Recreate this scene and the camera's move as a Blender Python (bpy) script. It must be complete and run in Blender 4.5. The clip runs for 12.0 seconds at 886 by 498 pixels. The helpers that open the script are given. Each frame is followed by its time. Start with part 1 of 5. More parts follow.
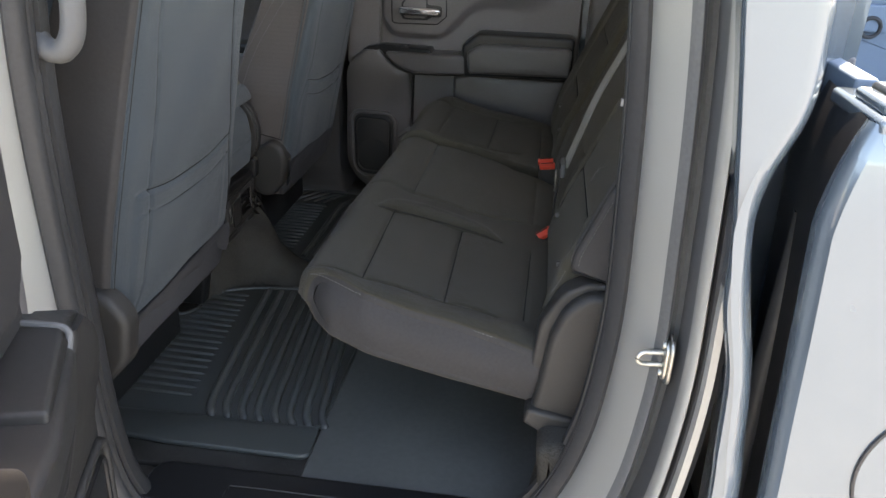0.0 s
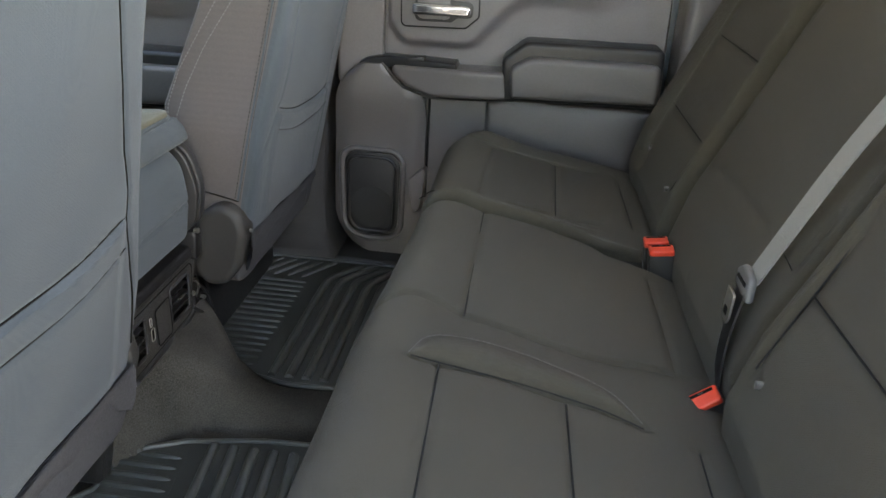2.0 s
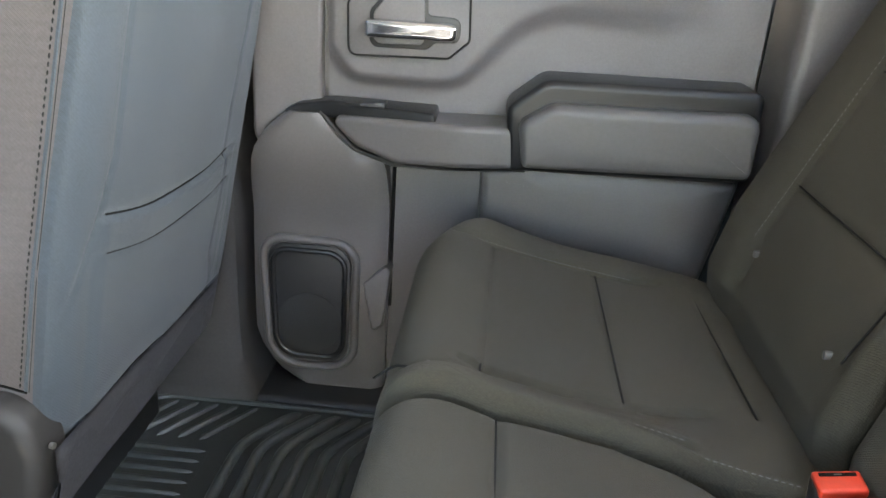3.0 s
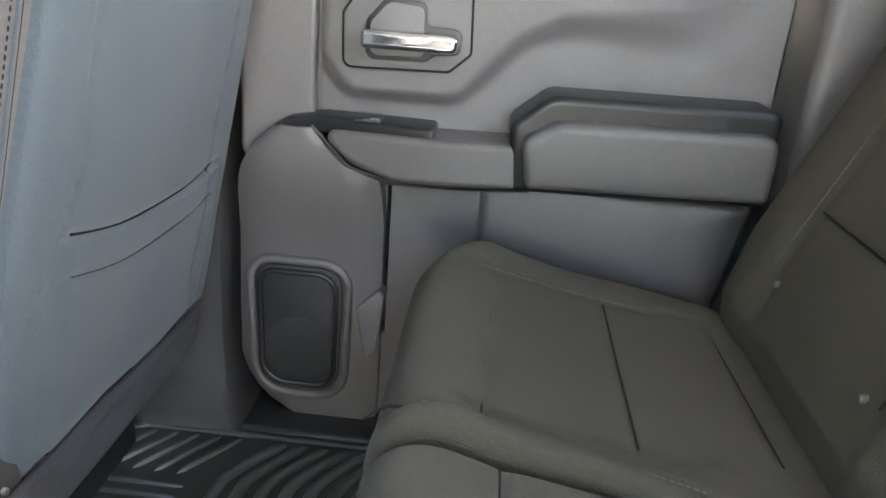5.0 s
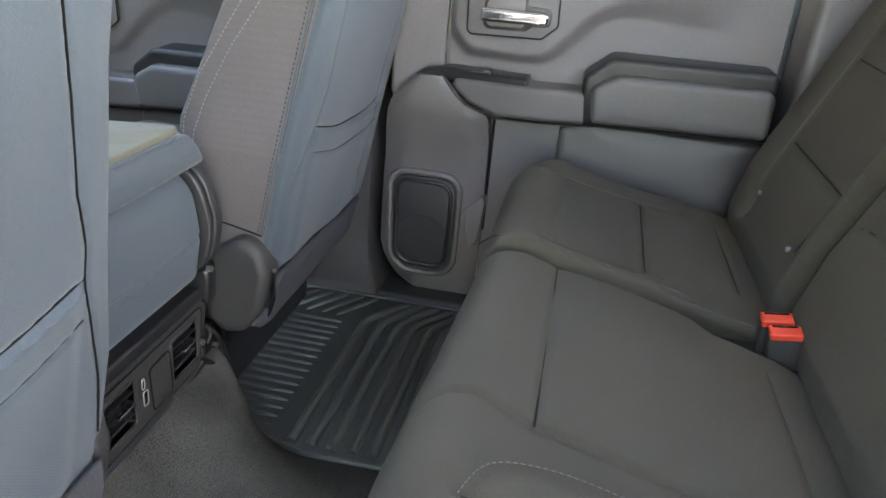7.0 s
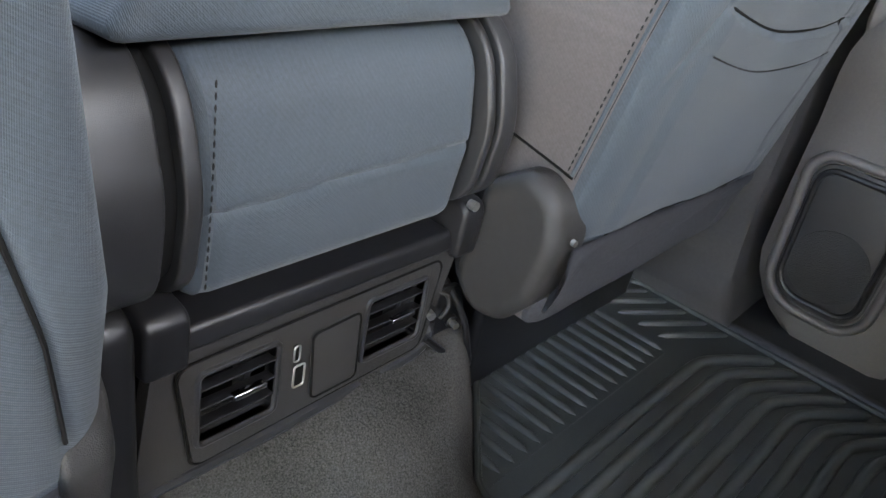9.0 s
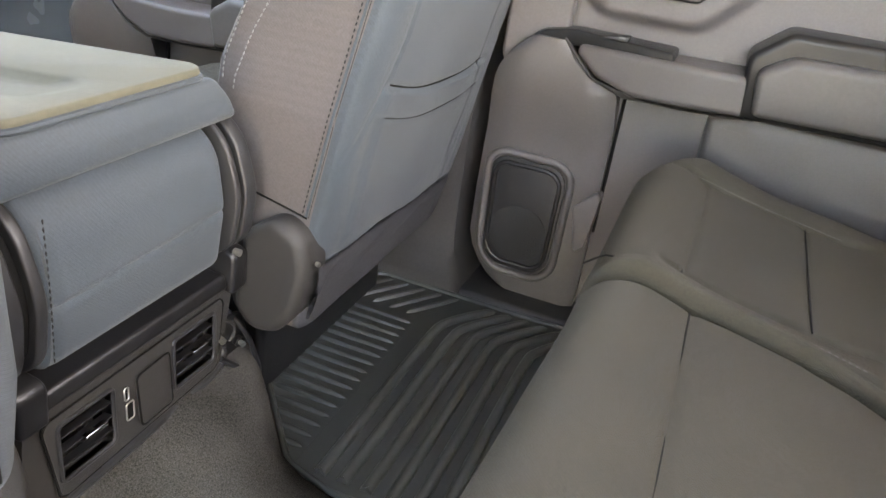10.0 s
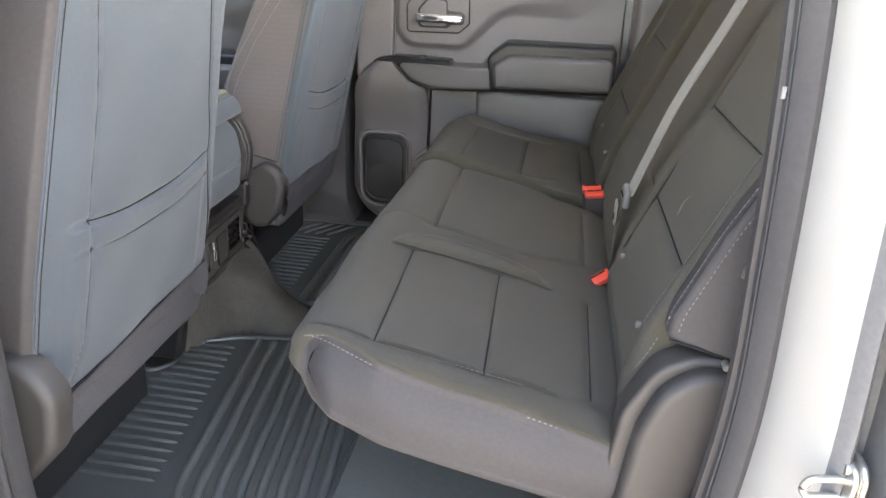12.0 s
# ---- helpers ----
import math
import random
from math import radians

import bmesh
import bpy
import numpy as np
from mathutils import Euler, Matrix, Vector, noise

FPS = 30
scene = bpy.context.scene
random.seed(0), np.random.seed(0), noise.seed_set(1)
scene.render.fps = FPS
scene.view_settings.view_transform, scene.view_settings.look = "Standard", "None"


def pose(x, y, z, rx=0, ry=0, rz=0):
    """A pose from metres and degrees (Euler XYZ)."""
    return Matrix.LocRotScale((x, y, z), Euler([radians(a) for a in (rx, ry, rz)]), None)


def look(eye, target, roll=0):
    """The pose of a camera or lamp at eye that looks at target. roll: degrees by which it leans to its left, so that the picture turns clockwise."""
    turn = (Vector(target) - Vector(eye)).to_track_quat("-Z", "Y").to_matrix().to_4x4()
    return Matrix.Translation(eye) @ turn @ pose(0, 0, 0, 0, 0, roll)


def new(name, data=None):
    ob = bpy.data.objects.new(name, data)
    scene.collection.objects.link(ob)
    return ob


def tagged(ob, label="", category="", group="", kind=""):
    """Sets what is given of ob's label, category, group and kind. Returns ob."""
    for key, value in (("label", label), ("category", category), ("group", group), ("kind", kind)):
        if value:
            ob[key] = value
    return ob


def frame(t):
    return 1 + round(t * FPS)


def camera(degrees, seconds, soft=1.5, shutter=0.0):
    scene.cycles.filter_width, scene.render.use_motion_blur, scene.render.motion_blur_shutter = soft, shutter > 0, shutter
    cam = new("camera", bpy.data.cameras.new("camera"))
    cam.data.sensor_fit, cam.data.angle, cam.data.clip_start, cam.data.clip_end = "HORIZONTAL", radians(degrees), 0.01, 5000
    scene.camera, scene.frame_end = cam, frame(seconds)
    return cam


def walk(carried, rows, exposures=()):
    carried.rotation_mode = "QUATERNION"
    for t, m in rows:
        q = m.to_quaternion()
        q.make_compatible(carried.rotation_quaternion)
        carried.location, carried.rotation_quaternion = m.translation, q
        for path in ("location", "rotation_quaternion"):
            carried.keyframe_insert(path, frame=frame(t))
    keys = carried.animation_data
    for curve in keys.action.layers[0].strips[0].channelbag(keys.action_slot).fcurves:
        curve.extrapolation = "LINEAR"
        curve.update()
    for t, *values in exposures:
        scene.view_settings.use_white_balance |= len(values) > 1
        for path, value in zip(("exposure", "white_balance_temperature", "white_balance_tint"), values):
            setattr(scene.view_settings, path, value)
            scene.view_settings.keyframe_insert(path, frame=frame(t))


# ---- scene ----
cam = camera(60.00, 12.0)
# seconds, eye x y z, yaw, pitch, roll
PATH = [
    (0.0, 0.2770, -1.7211, 0.9534, 6.89, -24.71, 2.89),
    (0.5, 0.2754, -1.6698, 0.9421, 7.24, -24.66, 3.08),
    (1.0, 0.2367, -1.5346, 0.9013, 7.00, -24.43, 3.38),
    (1.5, 0.1404, -1.2721, 0.8632, 6.54, -24.20, 3.29),
    (2.0, 0.0591, -1.0013, 0.8152, 5.03, -23.64, 3.82),
    (2.5, 0.0151, -0.6506, 0.7868, 4.04, -23.17, 3.74),
    (3.0, -0.0095, -0.3566, 0.7419, 3.00, -22.08, 3.93),
    (3.2, -0.0162, -0.2751, 0.7321, 2.49, -21.36, 4.03),
    (4.8, -0.0134, -0.2043, 0.6991, 2.63, -20.18, 4.93),
    (5.0, -0.0180, -0.2930, 0.7259, 2.65, -20.77, 4.76),
    (5.5, -0.0110, -0.5274, 0.7636, 3.55, -21.19, 4.54),
    (6.0, 0.0039, -0.6874, 0.7758, 4.33, -21.61, 4.29),
    (6.5, 0.0134, -0.7682, 0.7843, 5.27, -22.08, 4.14),
    (7.0, 0.0114, -0.7556, 0.7820, 9.05, -23.42, 5.39),
    (7.5, -0.0140, -0.6654, 0.7202, 17.29, -25.70, 7.84),
    (7.7, -0.0346, -0.5880, 0.6920, 21.75, -26.55, 8.76),
    (9.3, -0.1333, -0.3170, 0.5677, 36.92, -29.07, 12.12),
    (9.5, -0.1096, -0.3314, 0.5823, 33.34, -28.30, 11.34),
    (10.0, -0.0192, -0.4929, 0.7118, 17.60, -26.33, 8.68),
    (10.5, 0.0332, -0.7786, 0.7951, 9.08, -25.06, 6.00),
    (11.0, 0.0753, -1.0106, 0.8311, 6.97, -24.25, 4.12),
    (11.5, 0.1524, -1.2307, 0.8331, 7.19, -23.31, 3.34),
    (12.0, 0.1954, -1.4209, 0.8420, 7.43, -22.52, 3.06),
]


def gaze(x, y, z, yaw, pitch, roll):
    """The pose of an eye with yaw to the left of +y, pitch up and lean, in degrees."""
    a, p = radians(yaw), radians(pitch)
    way = Vector((-math.sin(a) * math.cos(p), math.cos(a) * math.cos(p), math.sin(p)))
    return look((x, y, z), Vector((x, y, z)) + way, roll)

# seconds, stops, kelvin, tint of the filming camera
EXPOSURES = [(0.0, 3.25, 8500, 15), (1.0, 3.55, 8500, 15), (1.5, 4.00, 8500, 14), (2.0, 4.35, 8800, 13), (2.5, 4.85, 8900, 11), (3.0, 5.10, 8500, 12), (5.0, 5.10, 8400, 13), (5.5, 5.25, 8900, 14), (6.0, 4.90, 8700, 13), (6.5, 4.95, 8400, 13),
             (7.5, 4.80, 8100, 14), (9.3, 5.25, 8300, 14), (9.7, 5.45, 9300, 17), (10.0, 5.40, 9700, 19), (10.5, 5.40, 9100, 18), (11.0, 5.20, 9050, 18), (11.5, 5.45, 8950, 20), (11.8, 5.25, 8900, 20), (12.0, 4.85, 8850, 19)]
walk(cam, [(t, gaze(*p)) for t, *p in PATH], EXPOSURES)

# ---- light ----
world = bpy.data.worlds.new("sky")
scene.world = world
world.use_nodes = True
wn = world.node_tree.nodes
sky = wn.new("ShaderNodeTexSky")
sky.sky_type, sky.sun_disc = "NISHITA", False
sky.sun_elevation, sky.sun_rotation = radians(62), radians(30)
world.node_tree.links.new(sky.outputs[0], wn["Background"].inputs[0])
wn["Background"].inputs[1].default_value = 0.15
sun = new("sun", bpy.data.lights.new("sun", "SUN"))
sun.data.energy, sun.data.angle, sun.data.color = 3.6, radians(0.5), (1.0, 0.95, 0.88)
sun.matrix_world = look((4, 7, 15.5), (0, 0, 0))

# the sky's light through the rear window
window_light = new("rear_window_light", bpy.data.lights.new("rear_window_light", "AREA"))
window_light.data.shape, window_light.data.size, window_light.data.size_y = "RECTANGLE", 1.34, 0.32
window_light.data.spread = radians(100)
window_light.data.energy, window_light.data.color = 0.52, (0.84, 0.92, 1.0)
window_light.matrix_world = look((0.60, 0.0, 0.99), (-0.8, 0.05, 0.93))

# ---- materials ----
def material(name, base, rough=0.6, metal=0.0, vary=0.15, scale=60.0, bump=0.0, bump_scale=900.0, kind="noise",
             coat=0.0, stain=0.0, sheen=0.0, stretch=(1, 1, 1), spec=0.5, thread=0.0):
    m = bpy.data.materials.new(name)
    m.use_nodes = True
    nt = m.node_tree
    n, l = nt.nodes, nt.links
    b = n["Principled BSDF"]
    b.inputs["Roughness"].default_value = rough
    b.inputs["Metallic"].default_value = metal
    b.inputs["Coat Weight"].default_value = coat
    b.inputs["Coat Roughness"].default_value = 0.06
    b.inputs["Sheen Weight"].default_value = sheen
    b.inputs["Specular IOR Level"].default_value = spec
    co = n.new("ShaderNodeTexCoord")
    mp = n.new("ShaderNodeMapping")
    mp.inputs["Scale"].default_value = stretch
    l.new(co.outputs["Object"], mp.inputs[0])
    fine = n.new("ShaderNodeTexNoise")
    fine.inputs["Scale"].default_value, fine.inputs["Detail"].default_value = scale, 4
    l.new(mp.outputs[0], fine.inputs["Vector"])
    broad = n.new("ShaderNodeTexNoise")
    broad.inputs["Scale"].default_value, broad.inputs["Detail"].default_value = 7.0, 3
    l.new(mp.outputs[0], broad.inputs["Vector"])
    add = n.new("ShaderNodeMath")
    add.operation = "MULTIPLY_ADD"
    add.inputs[1].default_value = 0.5 + stain
    l.new(broad.outputs[0], add.inputs[0])
    l.new(fine.outputs[0], add.inputs[2])
    ramp = n.new("ShaderNodeMapRange")
    ramp.inputs[1].default_value, ramp.inputs[2].default_value = 0.47 + stain * 0.25, 1.03 + stain * 0.75
    ramp.inputs[3].default_value, ramp.inputs[4].default_value = 1 - vary, 1 + vary
    l.new(add.outputs[0], ramp.inputs[0])
    mul = n.new("ShaderNodeVectorMath")
    mul.operation = "SCALE"
    mul.inputs[0].default_value = base
    l.new(ramp.outputs[0], mul.inputs["Scale"])
    l.new(mul.outputs[0], b.inputs["Base Color"])
    rr = n.new("ShaderNodeMapRange")
    rr.inputs[3].default_value, rr.inputs[4].default_value = max(0.02, rough - 0.08), min(1, rough + 0.08)
    l.new(broad.outputs[0], rr.inputs[0])
    l.new(rr.outputs[0], b.inputs["Roughness"])
    if bump:
        bp = n.new("ShaderNodeBump")
        bp.inputs["Strength"].default_value = bump
        bp.inputs["Distance"].default_value = 0.001
        if kind == "grain":
            tx = n.new("ShaderNodeTexVoronoi")
            tx.inputs["Scale"].default_value = bump_scale
            out = tx.outputs["Distance"]
            l.new(mp.outputs[0], tx.inputs["Vector"])
        elif kind == "weave":
            outs = []
            for d, s in (("DIAGONAL", 1.0), ("DIAGONAL", 2.3), ("Y", 2.7)):
                tx = n.new("ShaderNodeTexWave")
                tx.bands_direction = d
                tx.inputs["Scale"].default_value = bump_scale * s
                tx.inputs["Distortion"].default_value = 0.6
                l.new(mp.outputs[0], tx.inputs["Vector"])
                outs.append(tx.outputs["Fac"])
            a1 = n.new("ShaderNodeMath")
            a2 = n.new("ShaderNodeMath")
            l.new(outs[0], a1.inputs[0]), l.new(outs[1], a1.inputs[1])
            l.new(a1.outputs[0], a2.inputs[0]), l.new(outs[2], a2.inputs[1])
            out = a2.outputs[0]
            # lighter and darker yarns
            yarn = n.new("ShaderNodeMapRange")
            yarn.inputs[1].default_value, yarn.inputs[2].default_value = 0.7, 2.3
            yarn.inputs[3].default_value, yarn.inputs[4].default_value = 1 - thread, 1 + thread
            both = n.new("ShaderNodeMath")
            both.operation = "MULTIPLY"
            l.new(out, yarn.inputs[0])
            l.new(yarn.outputs[0], both.inputs[0])
            l.new(ramp.outputs[0], both.inputs[1])
            l.new(both.outputs[0], mul.inputs["Scale"])
        else:
            tx = n.new("ShaderNodeTexNoise")
            tx.inputs["Scale"].default_value, tx.inputs["Detail"].default_value = bump_scale, 3
            out = tx.outputs[0]
            l.new(mp.outputs[0], tx.inputs["Vector"])
        l.new(out, bp.inputs["Height"])
        l.new(bp.outputs[0], b.inputs["Normal"])
    return m


CLOTH = material("black_cloth", (0.0472, 0.0412, 0.0280), 0.80, vary=0.34, scale=520, bump=0.5, bump_scale=190, kind="weave", sheen=0.08, spec=0.25, thread=0.22)
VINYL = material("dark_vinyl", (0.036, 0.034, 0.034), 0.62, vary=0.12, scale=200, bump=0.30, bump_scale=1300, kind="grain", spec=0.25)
# Blue in this base colour stands for skylight on the cloth.
BACKCLOTH = material("sky_tinted_cloth", (0.034, 0.046, 0.056), 0.68, vary=0.18, scale=420, bump=0.22, bump_scale=150, kind="weave", sheen=0.1, thread=0.10)
# Warmed base colour, for light bounced onto the seat's sides.
SIDECLOTH = material("bounce_tinted_cloth", (0.080, 0.069, 0.066), 0.8, vary=0.16, scale=420, bump=0.12, bump_scale=150, kind="weave", sheen=0.1, thread=0.06)
PLASTIC = material("grained_plastic", (0.112, 0.103, 0.103), 0.38, vary=0.10, scale=260, bump=0.32, bump_scale=950, kind="grain", stain=0.15)
# The grained plastic again, darkened for the shade on the lower door panel.
SHADEDPLASTIC = material("shaded_lower_plastic", (0.088, 0.080, 0.078), 0.36, vary=0.10, scale=260, bump=0.30, bump_scale=950, kind="grain", stain=0.15)
BLACKPLASTIC = material("black_plastic", (0.011, 0.011, 0.012), 0.36, vary=0.08, scale=160, bump=0.12, bump_scale=1600, kind="grain", spec=0.4)
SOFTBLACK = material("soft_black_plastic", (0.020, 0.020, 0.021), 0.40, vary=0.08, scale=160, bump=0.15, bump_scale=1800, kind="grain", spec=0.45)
CARPET = material("carpet", (0.044, 0.0415, 0.0375), 0.97, vary=1.0, scale=620, bump=1.0, bump_scale=800, stain=0.2, spec=0.1)
RUBBER = material("mat_rubber", (0.047, 0.052, 0.050), 0.42, vary=0.12, scale=240, bump=0.2, bump_scale=700, stain=0.3)
SEAL = material("weatherstrip_rubber", (0.030, 0.030, 0.031), 0.5, vary=0.15, scale=150, bump=0.2, bump_scale=400, spec=0.4)
# The base's blue cast stands for the sky reflected in grey paint.
PAINT = material("grey_paint", (0.116, 0.148, 0.176), 0.25, metal=0.45, vary=0.03, scale=1500, coat=1.0)
JAMBPAINT = material("jamb_paint", (0.295, 0.290, 0.268), 0.36, metal=0.15, vary=0.05, scale=900, coat=0.35, stain=0.1)
# Grey bed paint with the sky's blue reflection put into its colour.
BEDPAINT = material("sky_tinted_bed_paint", (0.10, 0.145, 0.20), 0.55, vary=0.1, scale=300, bump=0.3, bump_scale=500)
CHROME = material("chrome", (0.75, 0.76, 0.78), 0.12, metal=1.0, vary=0.03)
ZINC = material("zinc_steel", (0.46, 0.445, 0.40), 0.36, metal=0.9, vary=0.15, scale=300)
RED = material("red_plastic", (0.62, 0.045, 0.02), 0.4, vary=0.08, scale=200)
WEB = material("belt_webbing", (0.20, 0.195, 0.18), 0.7, vary=0.12, scale=500, bump=0.6, bump_scale=260, kind="weave", sheen=0.1)
THREAD = material("grey_thread", (0.15, 0.147, 0.142), 0.8, vary=0.2, scale=600)
LIGHTTRIM = material("light_grey_trim", (0.10, 0.10, 0.10), 0.55, vary=0.05, scale=200, bump=0.2, bump_scale=1400, kind="grain")
HEADLINER = material("headliner", (0.60, 0.58, 0.55), 0.95, vary=0.1, scale=300, bump=0.4, bump_scale=600)
CONCRETE = material("concrete", (0.28, 0.272, 0.258), 0.9, vary=0.25, scale=12, bump=0.5, bump_scale=60, stain=0.4)
LIDTOP = material("console_top_vinyl", (0.084, 0.079, 0.053), 0.7, vary=0.08, scale=200, bump=0.3, bump_scale=900, kind="grain")
GRILLE = material("speaker_mesh", (0.020, 0.020, 0.020), 0.55, vary=0.1, scale=300, bump=1.0, bump_scale=800, kind="grain")
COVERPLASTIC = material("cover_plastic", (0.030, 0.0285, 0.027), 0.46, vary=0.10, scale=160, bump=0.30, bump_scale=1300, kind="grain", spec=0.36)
HEMCLOTH = material("hem_felt", (0.050, 0.051, 0.056), 0.9, vary=0.25, scale=300, bump=0.4, bump_scale=500, spec=0.2)
ARMVINYL = material("armrest_vinyl", (0.080, 0.075, 0.073), 0.42, vary=0.08, scale=200, bump=0.18, bump_scale=1300, kind="grain")
# Paler than the mat's rubber, painting in the light on the broad ribs.
RIBRUBBER = material("lit_mat_ribs", (0.076, 0.080, 0.077), 0.32, vary=0.10, scale=240, bump=0.2, bump_scale=700, stain=0.4)
# Darker than the jamb: the channel's shade is put into this colour.
SHADEDJAMB = material("shaded_jamb_channel", (0.085, 0.087, 0.088), 0.45, vary=0.12, scale=200, bump=0.15, bump_scale=500)
SEAMDARK = material("dark_seam_thread", (0.014, 0.014, 0.014), 0.9, vary=0.2, scale=500, spec=0.2)
LINER = material("floor_liner_vinyl", (0.076, 0.077, 0.070), 0.8, vary=0.12, scale=90, bump=0.15, bump_scale=600, stain=0.3)
# Near-black that paints in the shade of seams, gaps, slots and holes.
GROOVE = material("seam_gap_shade", (0.006, 0.006, 0.006), 0.9, vary=0.2, scale=500, spec=0.1)


def glass(name, clearness):
    m = bpy.data.materials.new(name)
    m.use_nodes = True
    n, l = m.node_tree.nodes, m.node_tree.links
    n.remove(n["Principled BSDF"])
    clear, gloss, mix, fres = n.new("ShaderNodeBsdfTransparent"), n.new("ShaderNodeBsdfGlossy"), n.new("ShaderNodeMixShader"), n.new("ShaderNodeFresnel")
    clear.inputs[0].default_value = (clearness, clearness * 1.04, clearness * 1.03, 1)
    gloss.inputs["Roughness"].default_value = 0.02
    l.new(fres.outputs[0], mix.inputs[0])
    l.new(clear.outputs[0], mix.inputs[1])
    l.new(gloss.outputs[0], mix.inputs[2])
    l.new(mix.outputs[0], n["Material Output"].inputs[0])
    return m


GLASS = glass("privacy_glass", 0.12)
CLEARGLASS = glass("clear_glass", 0.8)

# ---- shapes ----
def thing(name, label, category, group="", kind="", at=(0, 0, 0)):
    ob = tagged(new(name), label, category, group, kind)
    ob.location = at
    return ob


def mesh_of(name, shape, mat, smooth=True, angle=40):
    me = bpy.data.meshes.new(name)
    if isinstance(shape, bmesh.types.BMesh):
        shape.to_mesh(me)
        shape.free()
    else:
        me.from_pydata([tuple(map(float, v)) for v in shape[0]], [], shape[1])
    bm = bmesh.new()
    bm.from_mesh(me)
    bmesh.ops.recalc_face_normals(bm, faces=bm.faces)
    bm.to_mesh(me)
    bm.free()
    me.materials.append(mat)
    if smooth:
        me.shade_smooth()
        me.set_sharp_from_angle(angle=radians(angle))
    return me


def part(name, shape, mat, parent=None, label="", kind="", category="", smooth=True, angle=40):
    ob = new(name, mesh_of(name, shape, mat, smooth, angle))
    if parent is not None:
        ob.parent = parent
        ob.matrix_parent_inverse = Matrix.Translation(-parent.location)
    return tagged(ob, label, category, "", kind)


def joined(*shapes):
    vs, fs = [], []
    for v, f in shapes:
        k = len(vs)
        vs += [tuple(p) for p in v]
        fs += [tuple(i + k for i in q) for q in f]
    return vs, fs


def round_poly(pts, seg=5):
    """Corners (a, b, radius) to a rounded outline."""
    out, n = [], len(pts)
    for i in range(n):
        p, q, r = (np.array(pts[j % n][:2], float) for j in (i - 1, i, i + 1))
        rad = pts[i][2] if len(pts[i]) > 2 else 0
        u, v = p - q, r - q
        lu, lv = np.linalg.norm(u), np.linalg.norm(v)
        u, v = u / lu, v / lv
        ang = math.acos(max(-1, min(1, float(u @ v))))
        if rad <= 0 or ang > 3.1:
            out.append(q)
            continue
        t = min(rad / math.tan(ang / 2), 0.49 * lu, 0.49 * lv)
        rr = t * math.tan(ang / 2)
        c = q + (u + v) / np.linalg.norm(u + v) * rr / math.sin(ang / 2)
        a, b = q + u * t, q + v * t
        a0, a1 = math.atan2(*(a - c)[::-1]), math.atan2(*(b - c)[::-1])
        d = (a1 - a0 + math.pi) % (2 * math.pi) - math.pi
        for k in range(seg + 1):
            w = a0 + d * k / seg
            out.append(c + rr * np.array([math.cos(w), math.sin(w)]))
    return np.array(out)


def resample(poly, step):
    poly = np.asarray(poly)
    nxt = np.roll(poly, -1, 0)
    out = []
    for a, b in zip(poly, nxt):
        k = max(1, int(round(np.linalg.norm(b - a) / step)))
        out += [a + (b - a) * i / k for i in range(k)]
    return np.array(out)


def normals2(poly):
    t = np.roll(poly, -1, 0) - np.roll(poly, 1, 0)
    n = np.stack([t[:, 1], -t[:, 0]], 1)
    n /= np.linalg.norm(n, axis=1)[:, None] + 1e-12
    area = 0.5 * np.sum(poly[:, 0] * np.roll(poly[:, 1], -1) - np.roll(poly[:, 0], -1) * poly[:, 1])
    return n if area > 0 else -n


def stations(a, b, ra, rb, seg, step):
    """Places along an axis with the inset of a rounded end at each."""
    out = []
    for k in range(seg + 1):
        w = math.pi / 2 * k / seg
        out.append((a + ra * (1 - math.cos(w)), ra * (1 - math.sin(w))))
    n = max(1, int((b - rb - a - ra) / step))
    out += [(a + ra + (b - rb - a - ra) * i / n, 0.0) for i in range(1, n)]
    for k in range(seg + 1):
        w = math.pi / 2 * (1 - k / seg)
        out.append((b - rb * (1 - math.cos(w)), rb * (1 - math.sin(w))))
    return out


def inset_ring(poly, nrm, d):
    """The outline drawn in by d, with the loops that tight corners would make taken out."""
    q = poly - nrm * d
    if d < 1e-6:
        return q
    a, ab = poly, np.roll(poly, -1, 0) - poly
    t = np.clip(np.einsum("ijk,jk->ij", q[:, None] - a[None], ab) / ((ab ** 2).sum(1) + 1e-15), 0, 1)
    gap = np.linalg.norm(q[:, None] - a[None] - t[..., None] * ab[None], axis=2).min(1)
    good = np.flatnonzero(gap > 0.96 * d)
    if 2 < len(good) < len(q):
        i = np.arange(len(q))
        g = np.r_[good - len(q), good, good + len(q)]
        q = np.stack([np.interp(i, g, np.tile(q[good, k], 3)) for k in (0, 1)], 1)
    return q


